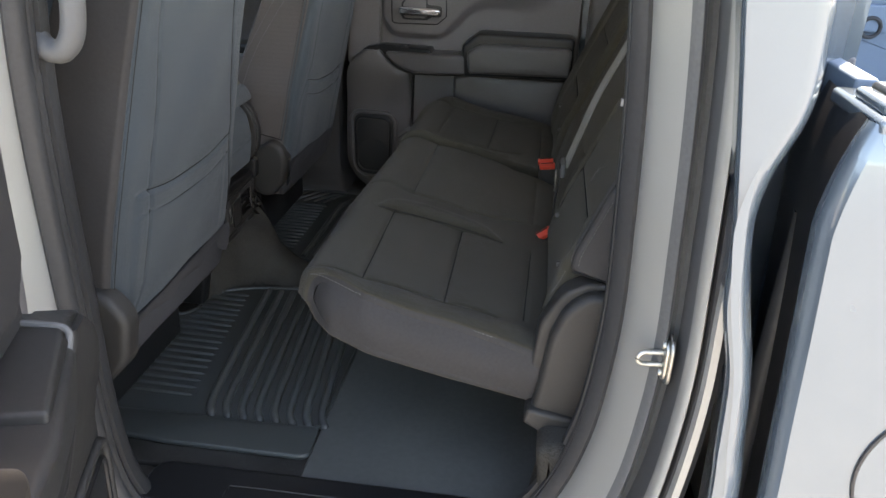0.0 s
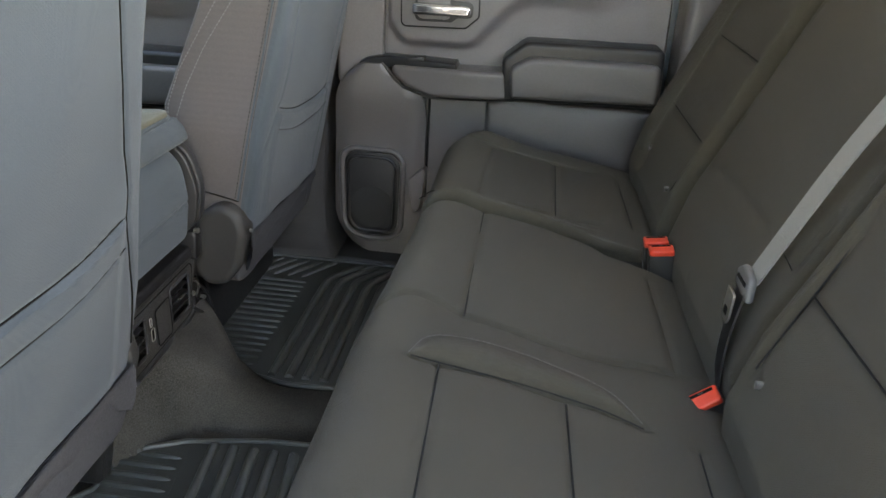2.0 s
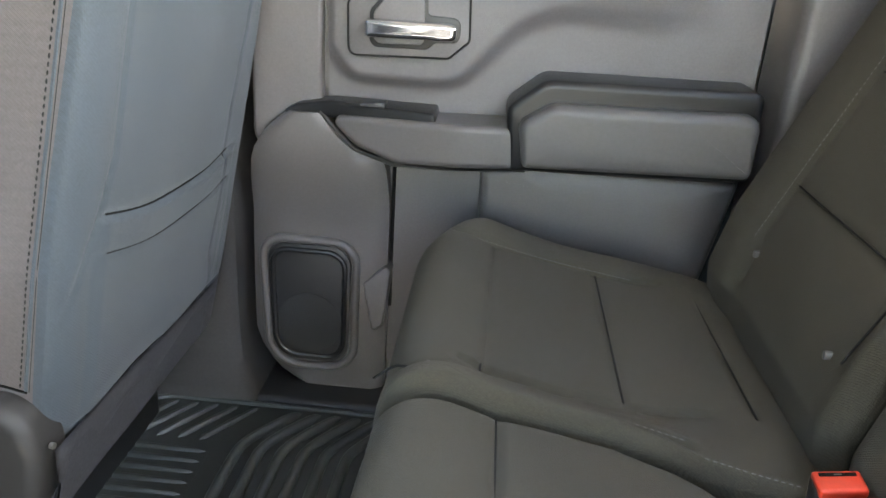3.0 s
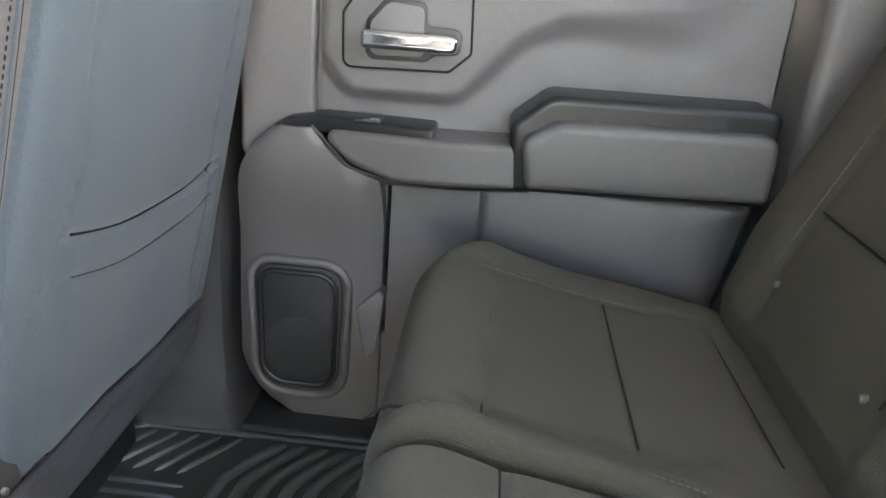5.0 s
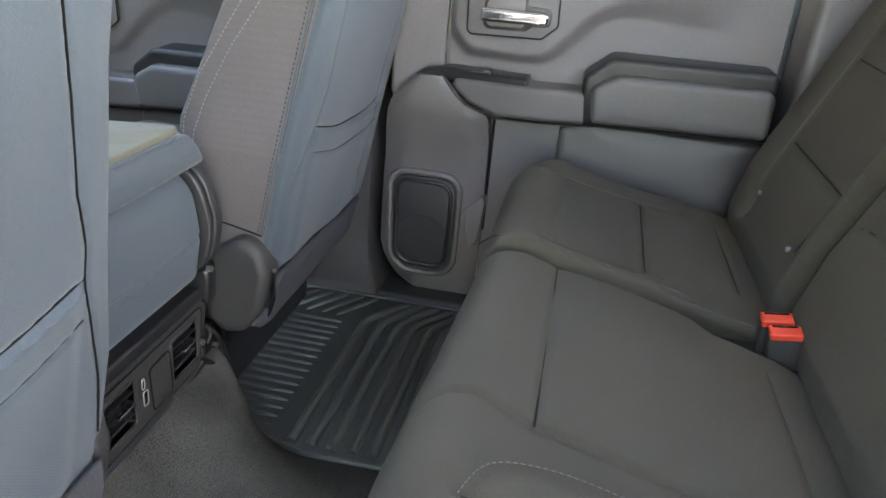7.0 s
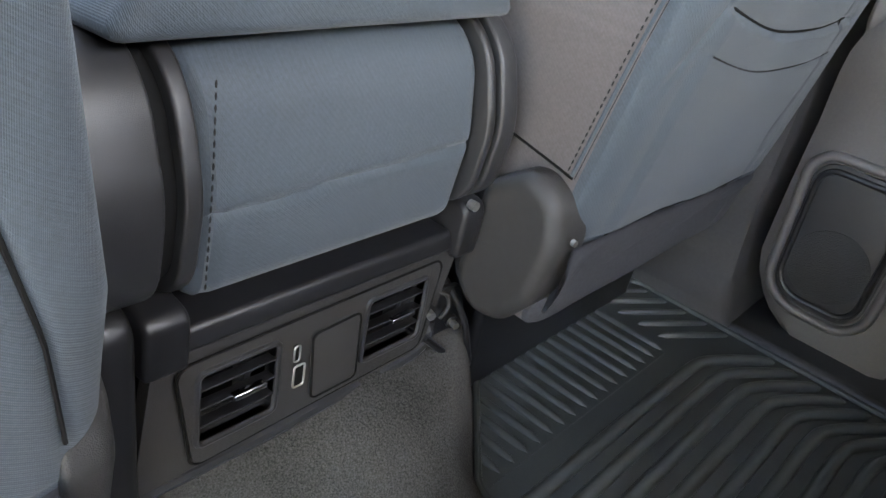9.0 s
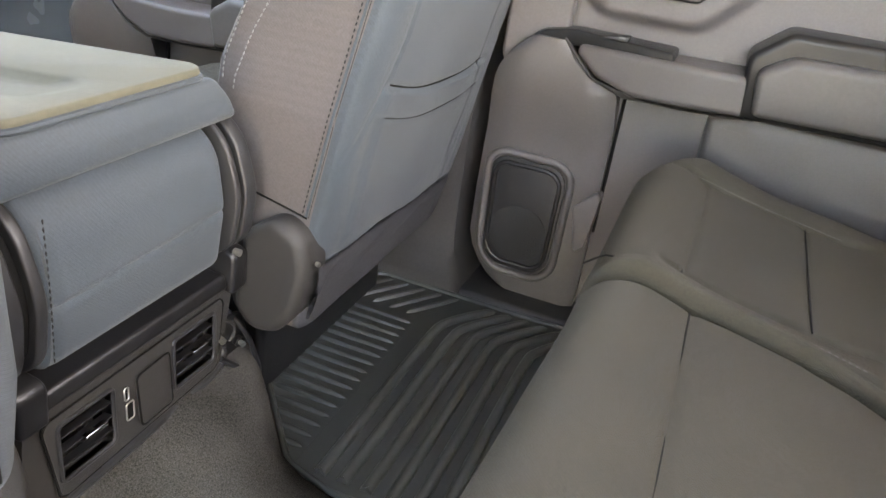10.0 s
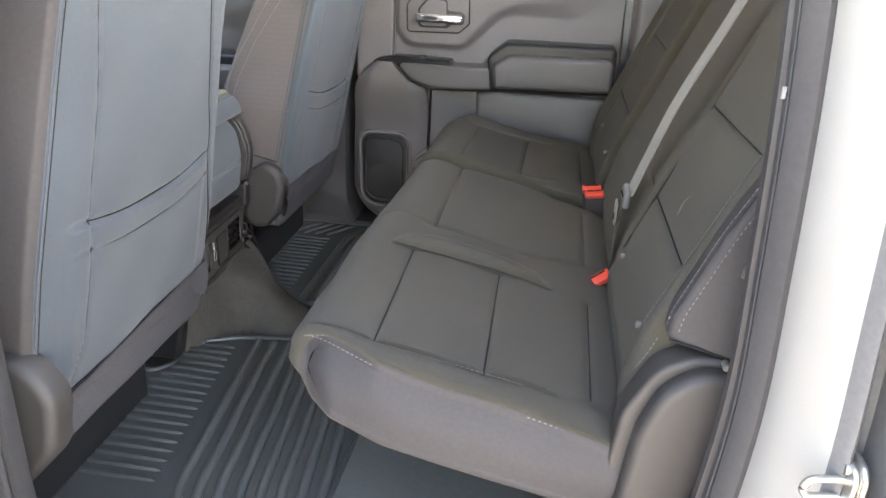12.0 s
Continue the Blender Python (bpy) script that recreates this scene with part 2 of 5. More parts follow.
def slab(poly, a, b, axis="y", ra=0.006, rb=None, seg=3, step=1.0, warp=None):
    """A rounded slab: an outline in the plane across axis, from a to b along it, with softened edges. warp moves the points (n x 3, normals n x 2)."""
    rb = ra if rb is None else rb
    nrm = normals2(poly)
    vs, st = [], stations(a, b, ra, rb, seg, step)
    for s, inset in st:
        q = inset_ring(poly, nrm, inset)
        c = np.full(len(q), s)
        x = {"y": (q[:, 0], c, q[:, 1]), "x": (c, q[:, 0], q[:, 1]), "z": (q[:, 0], q[:, 1], c)}[axis]
        vs.append(np.stack(x, 1))
    # a narrow flat margin keeps the end faces even
    for i, (s, inset) in ((0, st[0]), (len(st) - 1, st[-1])) if max(ra, rb) > 0.005 else ():
        q = inset_ring(poly, nrm, inset + 0.0012)
        c = np.full(len(q), s)
        ring = np.stack({"y": (q[:, 0], c, q[:, 1]), "x": (c, q[:, 0], q[:, 1]), "z": (q[:, 0], q[:, 1], c)}[axis], 1)
        vs.insert(0, ring) if i == 0 else vs.append(ring)
    n, m = len(poly), len(vs)
    v = np.concatenate(vs)
    if warp:
        v = warp(v, np.tile(nrm, (m, 1)))
    f = [(j * n + i, j * n + (i + 1) % n, (j + 1) * n + (i + 1) % n, (j + 1) * n + i) for j in range(m - 1) for i in range(n)]
    f += [tuple(range(n)), tuple((m - 1) * n + i for i in range(n))]
    return v, f


def block(x0, x1, y0, y1, z0, z1, r=0.004, corner=None, axis="y", seg=3):
    c = r if corner is None else corner
    lo = {"y": (x0, z0, x1, z1, y0, y1), "x": (y0, z0, y1, z1, x0, x1), "z": (x0, y0, x1, y1, z0, z1)}[axis]
    p = round_poly([(lo[0], lo[1], c), (lo[2], lo[1], c), (lo[2], lo[3], c), (lo[0], lo[3], c)], 4)
    return slab(p, lo[4], lo[5], axis, r, seg=seg)


def tube(path, r, n=10, closed=False, flat=1.0, up=(0, 0, 1)):
    """A round or flattened bar along a path."""
    p = np.array(path, float)
    if closed:
        t = np.roll(p, -1, 0) - np.roll(p, 1, 0)
    else:
        t = np.gradient(p, axis=0)
    t /= np.linalg.norm(t, axis=1)[:, None]
    up = np.array(up, float)
    side = np.cross(t, up)
    bad = np.linalg.norm(side, axis=1) < 1e-3
    side[bad] = np.cross(t[bad], (1, 0, 0))
    side /= np.linalg.norm(side, axis=1)[:, None]
    over = np.cross(side, t)
    rr = np.broadcast_to(np.asarray(r, float), (len(p),))
    v = []
    for k in range(n):
        w = 2 * math.pi * k / n
        v.append(p + (side * math.cos(w) + over * math.sin(w) * flat) * rr[:, None])
    v = np.stack(v, 1).reshape(-1, 3)
    m = len(p)
    f = [(j * n + i, j * n + (i + 1) % n, (j + 1) % m * n + (i + 1) % n, (j + 1) % m * n + i)
         for j in range(m if closed else m - 1) for i in range(n)]
    if not closed:
        f += [tuple(range(n)), tuple((m - 1) * n + i for i in range(n))]
    return v, f


def smooth_path(pts, k=8, closed=False):
    """Catmull-Rom through the points."""
    p = [np.array(q, float) for q in pts]
    n, out = len(p), []
    for i in range(n if closed else n - 1):
        a, b, c, d = (p[(i + o) % n] if closed else p[min(max(i + o, 0), n - 1)] for o in (-1, 0, 1, 2))
        for j in range(k):
            t = j / k
            out.append(0.5 * (2 * b + (c - a) * t + (2 * a - 5 * b + 4 * c - d) * t * t + (3 * b - a - 3 * c + d) * t ** 3))
    if not closed:
        out.append(p[-1])
    return np.array(out)


def dashes(path, length=0.0042, gap=0.0026, r=0.00055):
    """Thread stitches along a path."""
    p = np.array(path, float)
    d = np.r_[0, np.cumsum(np.linalg.norm(np.diff(p, axis=0), axis=1))]
    shapes, s = [], 0.0
    at = lambda s: np.array([np.interp(s, d, p[:, k]) for k in range(3)])
    while s + length < d[-1]:
        shapes.append(tube([at(s), at(s + length * 0.5) + (0, 0, 0.0002), at(s + length)], (r * 0.5, r, r * 0.5), 5))
        s += length + gap
    return joined(*shapes)


def seg_dist(u, v, a, b):
    a, b = np.array(a), np.array(b)
    ab = b - a
    t = np.clip(((u - a[0]) * ab[0] + (v - a[1]) * ab[1]) / (ab @ ab), 0, 1)
    return np.hypot(u - a[0] - t * ab[0], v - a[1] - t * ab[1])


def creased(u, v, seams, depth, width):
    """The sinking of seams, each a polyline of (u, v)."""
    d = np.zeros_like(u)
    for s in seams:
        m = np.min([seg_dist(u, v, a, b) for a, b in zip(s, s[1:])], axis=0)
        d = np.maximum(d, np.exp(-(m / width) ** 2) + 0.35 * np.exp(-(m / (width * 4)) ** 2))
    return d * depth


# ---- the cab's shell ----
ground = part("ground", block(-60, 60, -60, 60, -0.95, -0.62, 0.01, axis="z"), CONCRETE, None, "light grey concrete ground around the truck", "structure", "ground")
floor = part("floor", block(-2.0, 0.62, -0.80, 0.80, -0.06, -0.012, 0.004, axis="z"), CARPET, None, "dark grey carpeted cab floor", "structure", "floor")


def tunnel_height(x, y):
    """The carpet's rise over the floor: a ramp up to the console and a slight hump behind it."""
    ramp = 1 / (1 + np.exp(np.clip((x + 0.400) / 0.042, -40, 40)))
    low = np.interp(x, [-0.52, -0.46, -0.40], [-0.135, -0.030, 0.005])
    top = np.interp(x, [-0.52, -0.45, -0.40, -0.30], [0.30, 0.232, 0.176, 0.150])
    wide = np.clip((y - low) / 0.06, 0, 1) * np.clip((top - y) / 0.06, 0, 1)
    return 0.150 * ramp * wide * (2 - wide) + 0.010 * np.exp(-((y - 0.08) / 0.05) ** 2)


def tunnel_warp(v, n):
    w = tunnel_height(v[:, 0], v[:, 1]) + 0.002 * np.sin(v[:, 0] * 31) * np.sin(v[:, 1] * 23)
    v[:, 2] += np.where(v[:, 2] > -0.011, w, 0)
    return v


hump = slab(resample(np.array([(-0.62, -0.012), (0.60, -0.012), (0.60, -0.002), (-0.62, -0.002)]), 0.008), -0.70, 0.72, "y", 0.003, step=0.010, warp=tunnel_warp)
part("carpet", hump, CARPET, None, "dark grey cut-pile carpet over the cab floor", "structure", "carpet")

# Smooth floor, coloured paler than the carpet to brighten the underlit place below the bench.
part("floor_liner", slab(round_poly([(-0.082, -0.03, 0.01), (-0.082, -0.715, 0.01), (0.40, -0.715, 0.01), (0.40, -0.03, 0.01)], 4), -0.004, 0.008, "z", 0.003), LINER, None, "smooth charcoal floor liner under the rear bench", "structure", "floor liner")
ceiling = part("ceiling", block(-0.80, 0.66, -0.86, 0.86, 1.20, 1.26, 0.01, axis="z"), HEADLINER, None, "light grey cloth headliner under the roof", "structure", "ceiling")
# rear wall of the cab with its window opening
for nm, b in (("wall_back_low", (0.62, 0.645, -0.73, 0.90, -0.1, 0.80)), ("wall_back_top", (0.62, 0.645, -0.73, 0.90, 1.17, 1.26)),
              ("wall_back_right", (0.62, 0.645, 0.70, 0.90, 0.802, 1.168))):
    part(nm, block(*b, 0.004), PLASTIC, None, "dark grey inner trim of the cab's back wall", "structure", "wall")
part("wall_front", block(-1.95, -1.9, -0.95, 0.95, -0.1, 0.83, 0.01), SOFTBLACK, None, "black closed front of the cab", "structure", "wall")
# far side: pillars, lower skin and roof rail, windows open to the sky between them
for nm, b in (("wall_right_low", (-1.9, 0.60, 0.90, 1.0, -0.1, 0.80)), ("wall_right_top", (-1.9, 0.60, 0.84, 0.95, 1.13, 1.22)),
              ("wall_left_top", (-1.9, 0.60, -0.95, -0.84, 1.17, 1.22)), ("wall_left_front", (-1.9, -0.47, -1.0, -0.90, -0.1, 0.80))):
    part(nm, block(*b, 0.01), PAINT, None, "grey painted cab side", "structure", "wall")


# Panes out of view, added to temper the daylight; the dark tint cuts most.
part("window_left_front", block(-1.9, -0.47, -0.935, -0.930, 0.80, 1.17, 0.001), CLEARGLASS, None, "clear glass of the front side window", "structure", "window")
part("windscreen", slab(np.array([(-1.925, 0.83), (-1.920, 0.83), (-0.80, 1.225), (-0.80, 1.230)]), -0.88, 0.88, "y", 0.001), CLEARGLASS, None, "clear laminated windscreen glass", "structure", "window")
part("window_right_front", block(-1.9, -0.46, 0.872, 0.877, 0.80, 1.13, 0.001), CLEARGLASS, None, "clear glass of the closed front window", "structure", "window")
part("window_right", block(-0.455, 0.60, 0.872, 0.877, 0.80, 1.13, 0.001), GLASS, None, "dark tinted glass of the closed rear window", "structure", "window")


def pillar(nm, s, x0, x1, label):
    p = round_poly([(x0, s * 0.745, 0.02), (x1, s * 0.765, 0.012), (x1, s * 0.88, 0.01), (x0, s * 0.88, 0.01)], 4)
    part(nm, slab(p if s > 0 else p[::-1], -0.02, 1.2, "z", 0.004), PLASTIC, None, label, "structure", "pillar")


def flared_pillar():
    rows = smooth_path([(-0.02, -0.62, -0.350, 0.690), (0.015, -0.58, -0.360, 0.700), (0.05, -0.53, -0.378, 0.718), (0.10, -0.50, -0.390, 0.735), (0.20, -0.49, -0.396, 0.745), (0.5, -0.49, -0.396, 0.745), (1.2, -0.49, -0.396, 0.745)], 6)
    v = [(x, y, z) for z, a, b, w in rows for x, y in ((a, 0.90), (a, w + 0.01), (a + 0.012, w), (b - 0.016, w + 0.004), (b - 0.004, w + 0.012), (b, w + 0.03), (b, 0.90))]
    return v, [(i * 7 + j, i * 7 + j + 1, i * 7 + j + 8, i * 7 + j + 7) for i in range(len(rows) - 1) for j in range(6)]


part("pillar_right_middle", flared_pillar(), VINYL, None, "dark grey plastic trim of the door pillar", "structure", "pillar")
part("sill_right", block(-1.9, 0.60, 0.715, 0.93, -0.06, 0.012, 0.012), SOFTBLACK, None, "black plastic sill trim along the closed door", "structure", "door sill")
pillar("pillar_right_rear", 1, 0.395, 0.60, "dark grey plastic trim of the rear pillar")


pillar("pillar_left_middle", -1, -0.54, -0.405, "dark grey plastic trim of the near door pillar")
part("grab_handle", tube(smooth_path([(-0.395, -0.775, 0.772), (-0.365, -0.790, 0.750), (-0.337, -0.795, 0.752), (-0.320, -0.795, 0.785), (-0.316, -0.795, 0.86), (-0.325, -0.790, 0.98), (-0.36, -0.775, 1.0)], 7), 0.0155, 12, up=(0, 1, 0)), LIGHTTRIM, None, "light grey plastic grab handle on the door pillar", "", "grab handle")
part("pillar_belt", block(-0.400, -0.380, -0.788, -0.783, 0.655, 1.0, 0.002), LIGHTTRIM, None, "light grey front belt strap along the pillar", "", "seat belt")


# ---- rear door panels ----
def door_panel(s, dx=0.0, dz=0.0, front=False, PLASTIC=PLASTIC, ARMVINYL=ARMVINYL, LOWER=SHADEDPLASTIC):
    """The inner panel of a door on side s. Returns the thing; the inner face looks at -s along y."""
    where = "beside the rear bench" if not front else "beside the front seat"
    d = thing("door_2" if front else ("door_1" if s > 0 else "open_door"),
              "dark grey moulded door panel with armrest " + (where if s > 0 else "standing open on its hinges"), "door", kind="structure")

    def put(nm, pts, d0, d1, r, mat, label="", parent=d, seg=4, warp=None):
        p = round_poly([(q[0] + dx, q[1] + dz, *q[2:]) for q in pts], 5)
        if warp:
            p = resample(p, 0.012)
        a, b = s * (0.77 - d0), s * (0.77 - d1)
        ob = part(nm, slab(p, min(a, b), max(a, b), "y", r if s > 0 else 0.002, 0.002 if s > 0 else r, seg, warp=warp), mat, parent, label)
        return ob

    lead = -0.374 if s > 0 else -0.262
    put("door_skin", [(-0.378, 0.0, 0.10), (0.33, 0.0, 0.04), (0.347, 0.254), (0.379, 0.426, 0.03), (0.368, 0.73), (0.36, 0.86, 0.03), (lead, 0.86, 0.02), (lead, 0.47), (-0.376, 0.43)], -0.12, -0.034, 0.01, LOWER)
    rim = round_poly([(-0.262, 0.90, 0.03), (-0.262, 0.585, 0.03), (-0.225, 0.535, 0.04), (-0.065, 0.535, 0.06), (0.02, 0.625, 0.07), (0.07, 0.648, 0.05),
                      (0.225, 0.650, 0.05), (0.30, 0.72, 0.08), (0.32, 0.90, 0.03)], 6)
    gx, gz = np.meshgrid(np.linspace(-0.259, 0.366, 96), np.linspace(0.468, 0.87, 64))
    side = np.zeros(gx.shape, bool)
    for (x0, z0), (x1, z1) in zip(rim, np.roll(rim, -1, 0)):
        if z0 != z1:
            side ^= ((z0 > gz) != (z1 > gz)) & (gx < (x1 - x0) * (gz - z0) / (z1 - z0) + x0)
    gap = np.min([seg_dist(gx, gz, p, q) for p, q in zip(rim, np.roll(rim, -1, 0))], axis=0) * np.where(side, 1, -1)
    soft = np.interp(gx, [-0.10, 0.05, 0.15, 0.30], [0.018, 0.034, 0.055, 0.10])
    step = np.clip(gap / soft + 0.4, 0, 1)
    depth = 0.027 - 0.014 * step * step * (3 - 2 * step)
    rows, cols = gx.shape
    part("upper_panel", ([(x + dx, s * (0.77 + e), z + dz) for x, z, e in zip(gx.ravel(), gz.ravel(), depth.ravel())],
                         [(r * cols + c, r * cols + c + 1, (r + 1) * cols + c + 1, (r + 1) * cols + c) for r in range(rows - 1) for c in range(cols - 1)]), PLASTIC, d)
    if s > 0:
        put("front_cheek", [(lead + 0.002, 0.86, 0.01), (lead, 0.42, 0.03), (-0.267, 0.42, 0.01), (-0.267, 0.86, 0.01)], -0.06, -0.012, 0.006, PLASTIC)
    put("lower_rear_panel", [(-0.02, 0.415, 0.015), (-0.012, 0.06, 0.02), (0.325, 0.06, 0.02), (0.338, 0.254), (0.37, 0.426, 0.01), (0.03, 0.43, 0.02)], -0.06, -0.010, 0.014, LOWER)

    def lean(v, n):
        inner = np.abs(v[:, 1]) < 0.79
        v[:, 1] += np.where(inner, s * 0.034 * np.clip((-0.06 - (v[:, 0] - dx)) / 0.20, 0, 1), 0)
        return v

    rows = [(0.002, -0.278, -0.160), (0.012, -0.306, -0.157), (0.03, -0.332, -0.156), (0.05, -0.350, -0.156), (0.08, -0.368, -0.156), (0.11, -0.377, -0.156), (0.20, -0.378, -0.157), (0.285, -0.377, -0.158), (0.315, -0.376, -0.158), (0.345, -0.376, -0.158), (0.38, -0.375, -0.160), (0.41, -0.372, -0.163), (0.43, -0.366, -0.172), (0.447, -0.356, -0.205), (0.462, -0.345, -0.226), (0.478, -0.328, -0.246), (0.490, -0.312, -0.258)]
    dd = lambda z: 0.0 + 0.023 * (lambda t: t * t * (3 - 2 * t))(min(1, max(0, (z - 0.300) / 0.14)))
    k, sv = 9, []
    for z, a, b in rows:
        for i in range(k):
            u = i / (k - 1)
            edge = min(u, 1 - u) * (b - a)
            rnd = 0.012 * (1 - min(1, edge / 0.016)) ** 2
            sv.append((a + (b - a) * u + dx, s * (0.77 - dd(z) + rnd), z + dz))
        sv.append((b + dx, s * 0.83, z + dz))
        sv.append((a + dx, s * 0.83, z + dz))
    kk = k + 2
    sf = [(j * kk + i, j * kk + (i + 1) % kk, (j + 1) * kk + (i + 1) % kk, (j + 1) * kk + i) for j in range(len(rows) - 1) for i in range(kk)]
    sf += [tuple(range(kk)), tuple((len(rows) - 1) * kk + i for i in range(kk))]
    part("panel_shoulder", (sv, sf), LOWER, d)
    sp = put("speaker", [(-0.345, 0.062, 0.045), (-0.218, 0.060, 0.035), (-0.214, 0.272, 0.035), (-0.352, 0.272, 0.03)], -0.01, 0.003, 0.002, SOFTBLACK, "black speaker cover with a perforated disc")
    put("perforated_disc", [(-0.283 + 0.054 * math.cos(k * math.pi / 14), 0.132 + 0.054 * math.sin(k * math.pi / 14)) for k in range(28)], -0.01, 0.0038, 0.001, GRILLE, "fine round speaker perforation", sp)
    ring = round_poly([(-0.350 + dx, 0.052 + dz, 0.055), (-0.208 + dx, 0.050 + dz, 0.045), (-0.206 + dx, 0.281 + dz, 0.04), (-0.360 + dx, 0.281 + dz, 0.035)], 8)
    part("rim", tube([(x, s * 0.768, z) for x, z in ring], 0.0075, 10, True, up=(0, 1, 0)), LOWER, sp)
    ring2 = round_poly([(-0.338 + dx, 0.072 + dz, 0.04), (-0.226 + dx, 0.070 + dz, 0.03), (-0.224 + dx, 0.262 + dz, 0.03), (-0.344 + dx, 0.262 + dz, 0.025)], 8)
    part("inner_rim", tube([(x, s * 0.766, z) for x, z in ring2], 0.0045, 8, True, up=(0, 1, 0)), BLACKPLASTIC, sp)
    # A dark strip put in place of the deep gap's shade.
    put("panel_gap", [(-0.158, 0.418, 0.002), (-0.1525, 0.418, 0.002), (-0.1515, 0.16, 0.002), (-0.157, 0.16, 0.002)], -0.05, -0.030, 0.001, GROOVE, "dark strip for the shaded gap beside the speaker panel")
    # Lighter plastic than its surroundings paints the highlight on this edge.
    put("pocket_lip", [(-0.196, 0.212, 0.008), (-0.158, 0.246, 0.006), (-0.150, 0.235, 0.006), (-0.160, 0.140, 0.01), (-0.178, 0.120, 0.01)], -0.04, 0.0015, 0.004, PLASTIC, "door pocket edge, paler for the light it catches")
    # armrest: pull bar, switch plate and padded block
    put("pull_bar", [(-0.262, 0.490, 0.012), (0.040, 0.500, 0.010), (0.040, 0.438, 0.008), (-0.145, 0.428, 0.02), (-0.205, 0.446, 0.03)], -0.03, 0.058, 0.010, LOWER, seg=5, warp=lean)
    put("bar_trim", [(-0.270, 0.492, 0.006), (-0.262, 0.494, 0.004), (-0.208, 0.4435, 0.02), (-0.148, 0.4265, 0.02), (0.045, 0.437, 0.002), (0.045, 0.434, 0.002), (-0.152, 0.4225, 0.02), (-0.214, 0.440, 0.02)], -0.03, 0.052, 0.003, COVERPLASTIC, warp=lean)
    if s < 0:
        put("ledge", [(-0.330, 0.482, 0.006), (-0.088, 0.486, 0.004), (-0.092, 0.507, 0.006), (-0.250, 0.509, 0.012), (-0.300, 0.500, 0.02)], -0.03, 0.048, 0.006, LOWER, warp=lean)
        part("trim_bead", tube(smooth_path([(-0.256, -0.825, 0.511), (-0.248, -0.775, 0.511), (-0.243, -0.748, 0.503), (-0.226, -0.751, 0.470), (-0.205, -0.747, 0.446), (-0.150, -0.743, 0.430), (-0.05, -0.735, 0.433), (0.04, -0.715, 0.437)], 8), 0.0042, 8), LIGHTTRIM, d, "satin grey bead along the armrest")
    if s > 0 and not front:
        sw = put("switch_plate", [(-0.330, 0.482, 0.006), (-0.088, 0.486, 0.004), (-0.092, 0.507, 0.006), (-0.250, 0.509, 0.012), (-0.300, 0.500, 0.02)], -0.03, 0.048, 0.005, BLACKPLASTIC, "black window switch plate", warp=lean)
        put("switch", [(-0.205, 0.506, 0.002), (-0.165, 0.506, 0.002), (-0.163, 0.516, 0.003), (-0.178, 0.514, 0.002), (-0.202, 0.511, 0.002)], 0.004, 0.030, 0.002, SOFTBLACK, "", sw)
        put("switch_mark", [(-0.180, 0.5115), (-0.170, 0.5113), (-0.170, 0.5142), (-0.180, 0.5144)], 0.020, 0.0308, 0.0002, LIGHTTRIM, "small white switch mark", sw)
    put("armrest_pad", [(0.037, 0.449, 0.010), (0.352, 0.458, 0.012), (0.352, 0.546, 0.02), (0.072, 0.541, 0.03), (0.027, 0.513, 0.02)], 0.0, 0.088, 0.013, ARMVINYL, "soft dark grey vinyl armrest pad", seg=6)
    put("armrest_base", [(0.020, 0.437, 0.008), (0.358, 0.446, 0.01), (0.358, 0.574, 0.015), (0.060, 0.570, 0.03), (0.010, 0.528, 0.02)], -0.04, 0.060, 0.010, BLACKPLASTIC)
    # inside handle
    if s < 0:
        return d
    hb = put("handle_bezel", [(-0.226, 0.575, 0.012), (-0.080, 0.579, 0.012), (-0.051, 0.605, 0.01), (-0.055, 0.69, 0.012), (-0.198, 0.69, 0.015), (-0.228, 0.648, 0.015)], -0.03, -0.004, 0.003, PLASTIC)
    ring = round_poly([(-0.226 + dx, 0.575 + dz, 0.012), (-0.080 + dx, 0.579 + dz, 0.012), (-0.051 + dx, 0.605 + dz, 0.01), (-0.055 + dx, 0.69 + dz, 0.012), (-0.198 + dx, 0.69 + dz, 0.015), (-0.228 + dx, 0.648 + dz, 0.015)], 5)
    part("bezel_gap", tube([(x, s * 0.7745, z) for x, z in resample(ring, 0.006)], 0.0015, 6, True, up=(0, 1, 0)), SEAMDARK, hb, "dark gap round the bezel")
    put("handle_recess", [(-0.196, 0.588, 0.014), (-0.112, 0.590, 0.01), (-0.100, 0.600, 0.01), (-0.066, 0.602, 0.01), (-0.064, 0.636, 0.012), (-0.112, 0.638, 0.006), (-0.114, 0.668, 0.012), (-0.168, 0.672, 0.02), (-0.196, 0.640, 0.015)],
        -0.03, -0.0015, 0.001, BLACKPLASTIC, "", hb)
    put("handle_plate", [(-0.190, 0.594, 0.012), (-0.116, 0.596, 0.008), (-0.118, 0.662, 0.010), (-0.166, 0.666, 0.018), (-0.190, 0.638, 0.012)], -0.03, 0.0005, 0.0015, PLASTIC, "", hb)
    put("door_handle", [(-0.201, 0.6035, 0.007), (-0.105, 0.605, 0.004), (-0.095, 0.6035, 0.004), (-0.070, 0.605, 0.01), (-0.068, 0.628, 0.012), (-0.088, 0.630, 0.006), (-0.201, 0.629, 0.007)], 0.0, 0.018, 0.007, CHROME, "polished chrome door handle", hb, 5)
    return d


door_panel(1)
door_panel(1, -0.925, -0.088, True)
# Darker materials than the closed doors', standing in for dimmer light on this one.
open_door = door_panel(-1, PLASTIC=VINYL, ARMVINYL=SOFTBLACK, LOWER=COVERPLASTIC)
HINGE = Vector((-0.42, -0.90, 0.0))
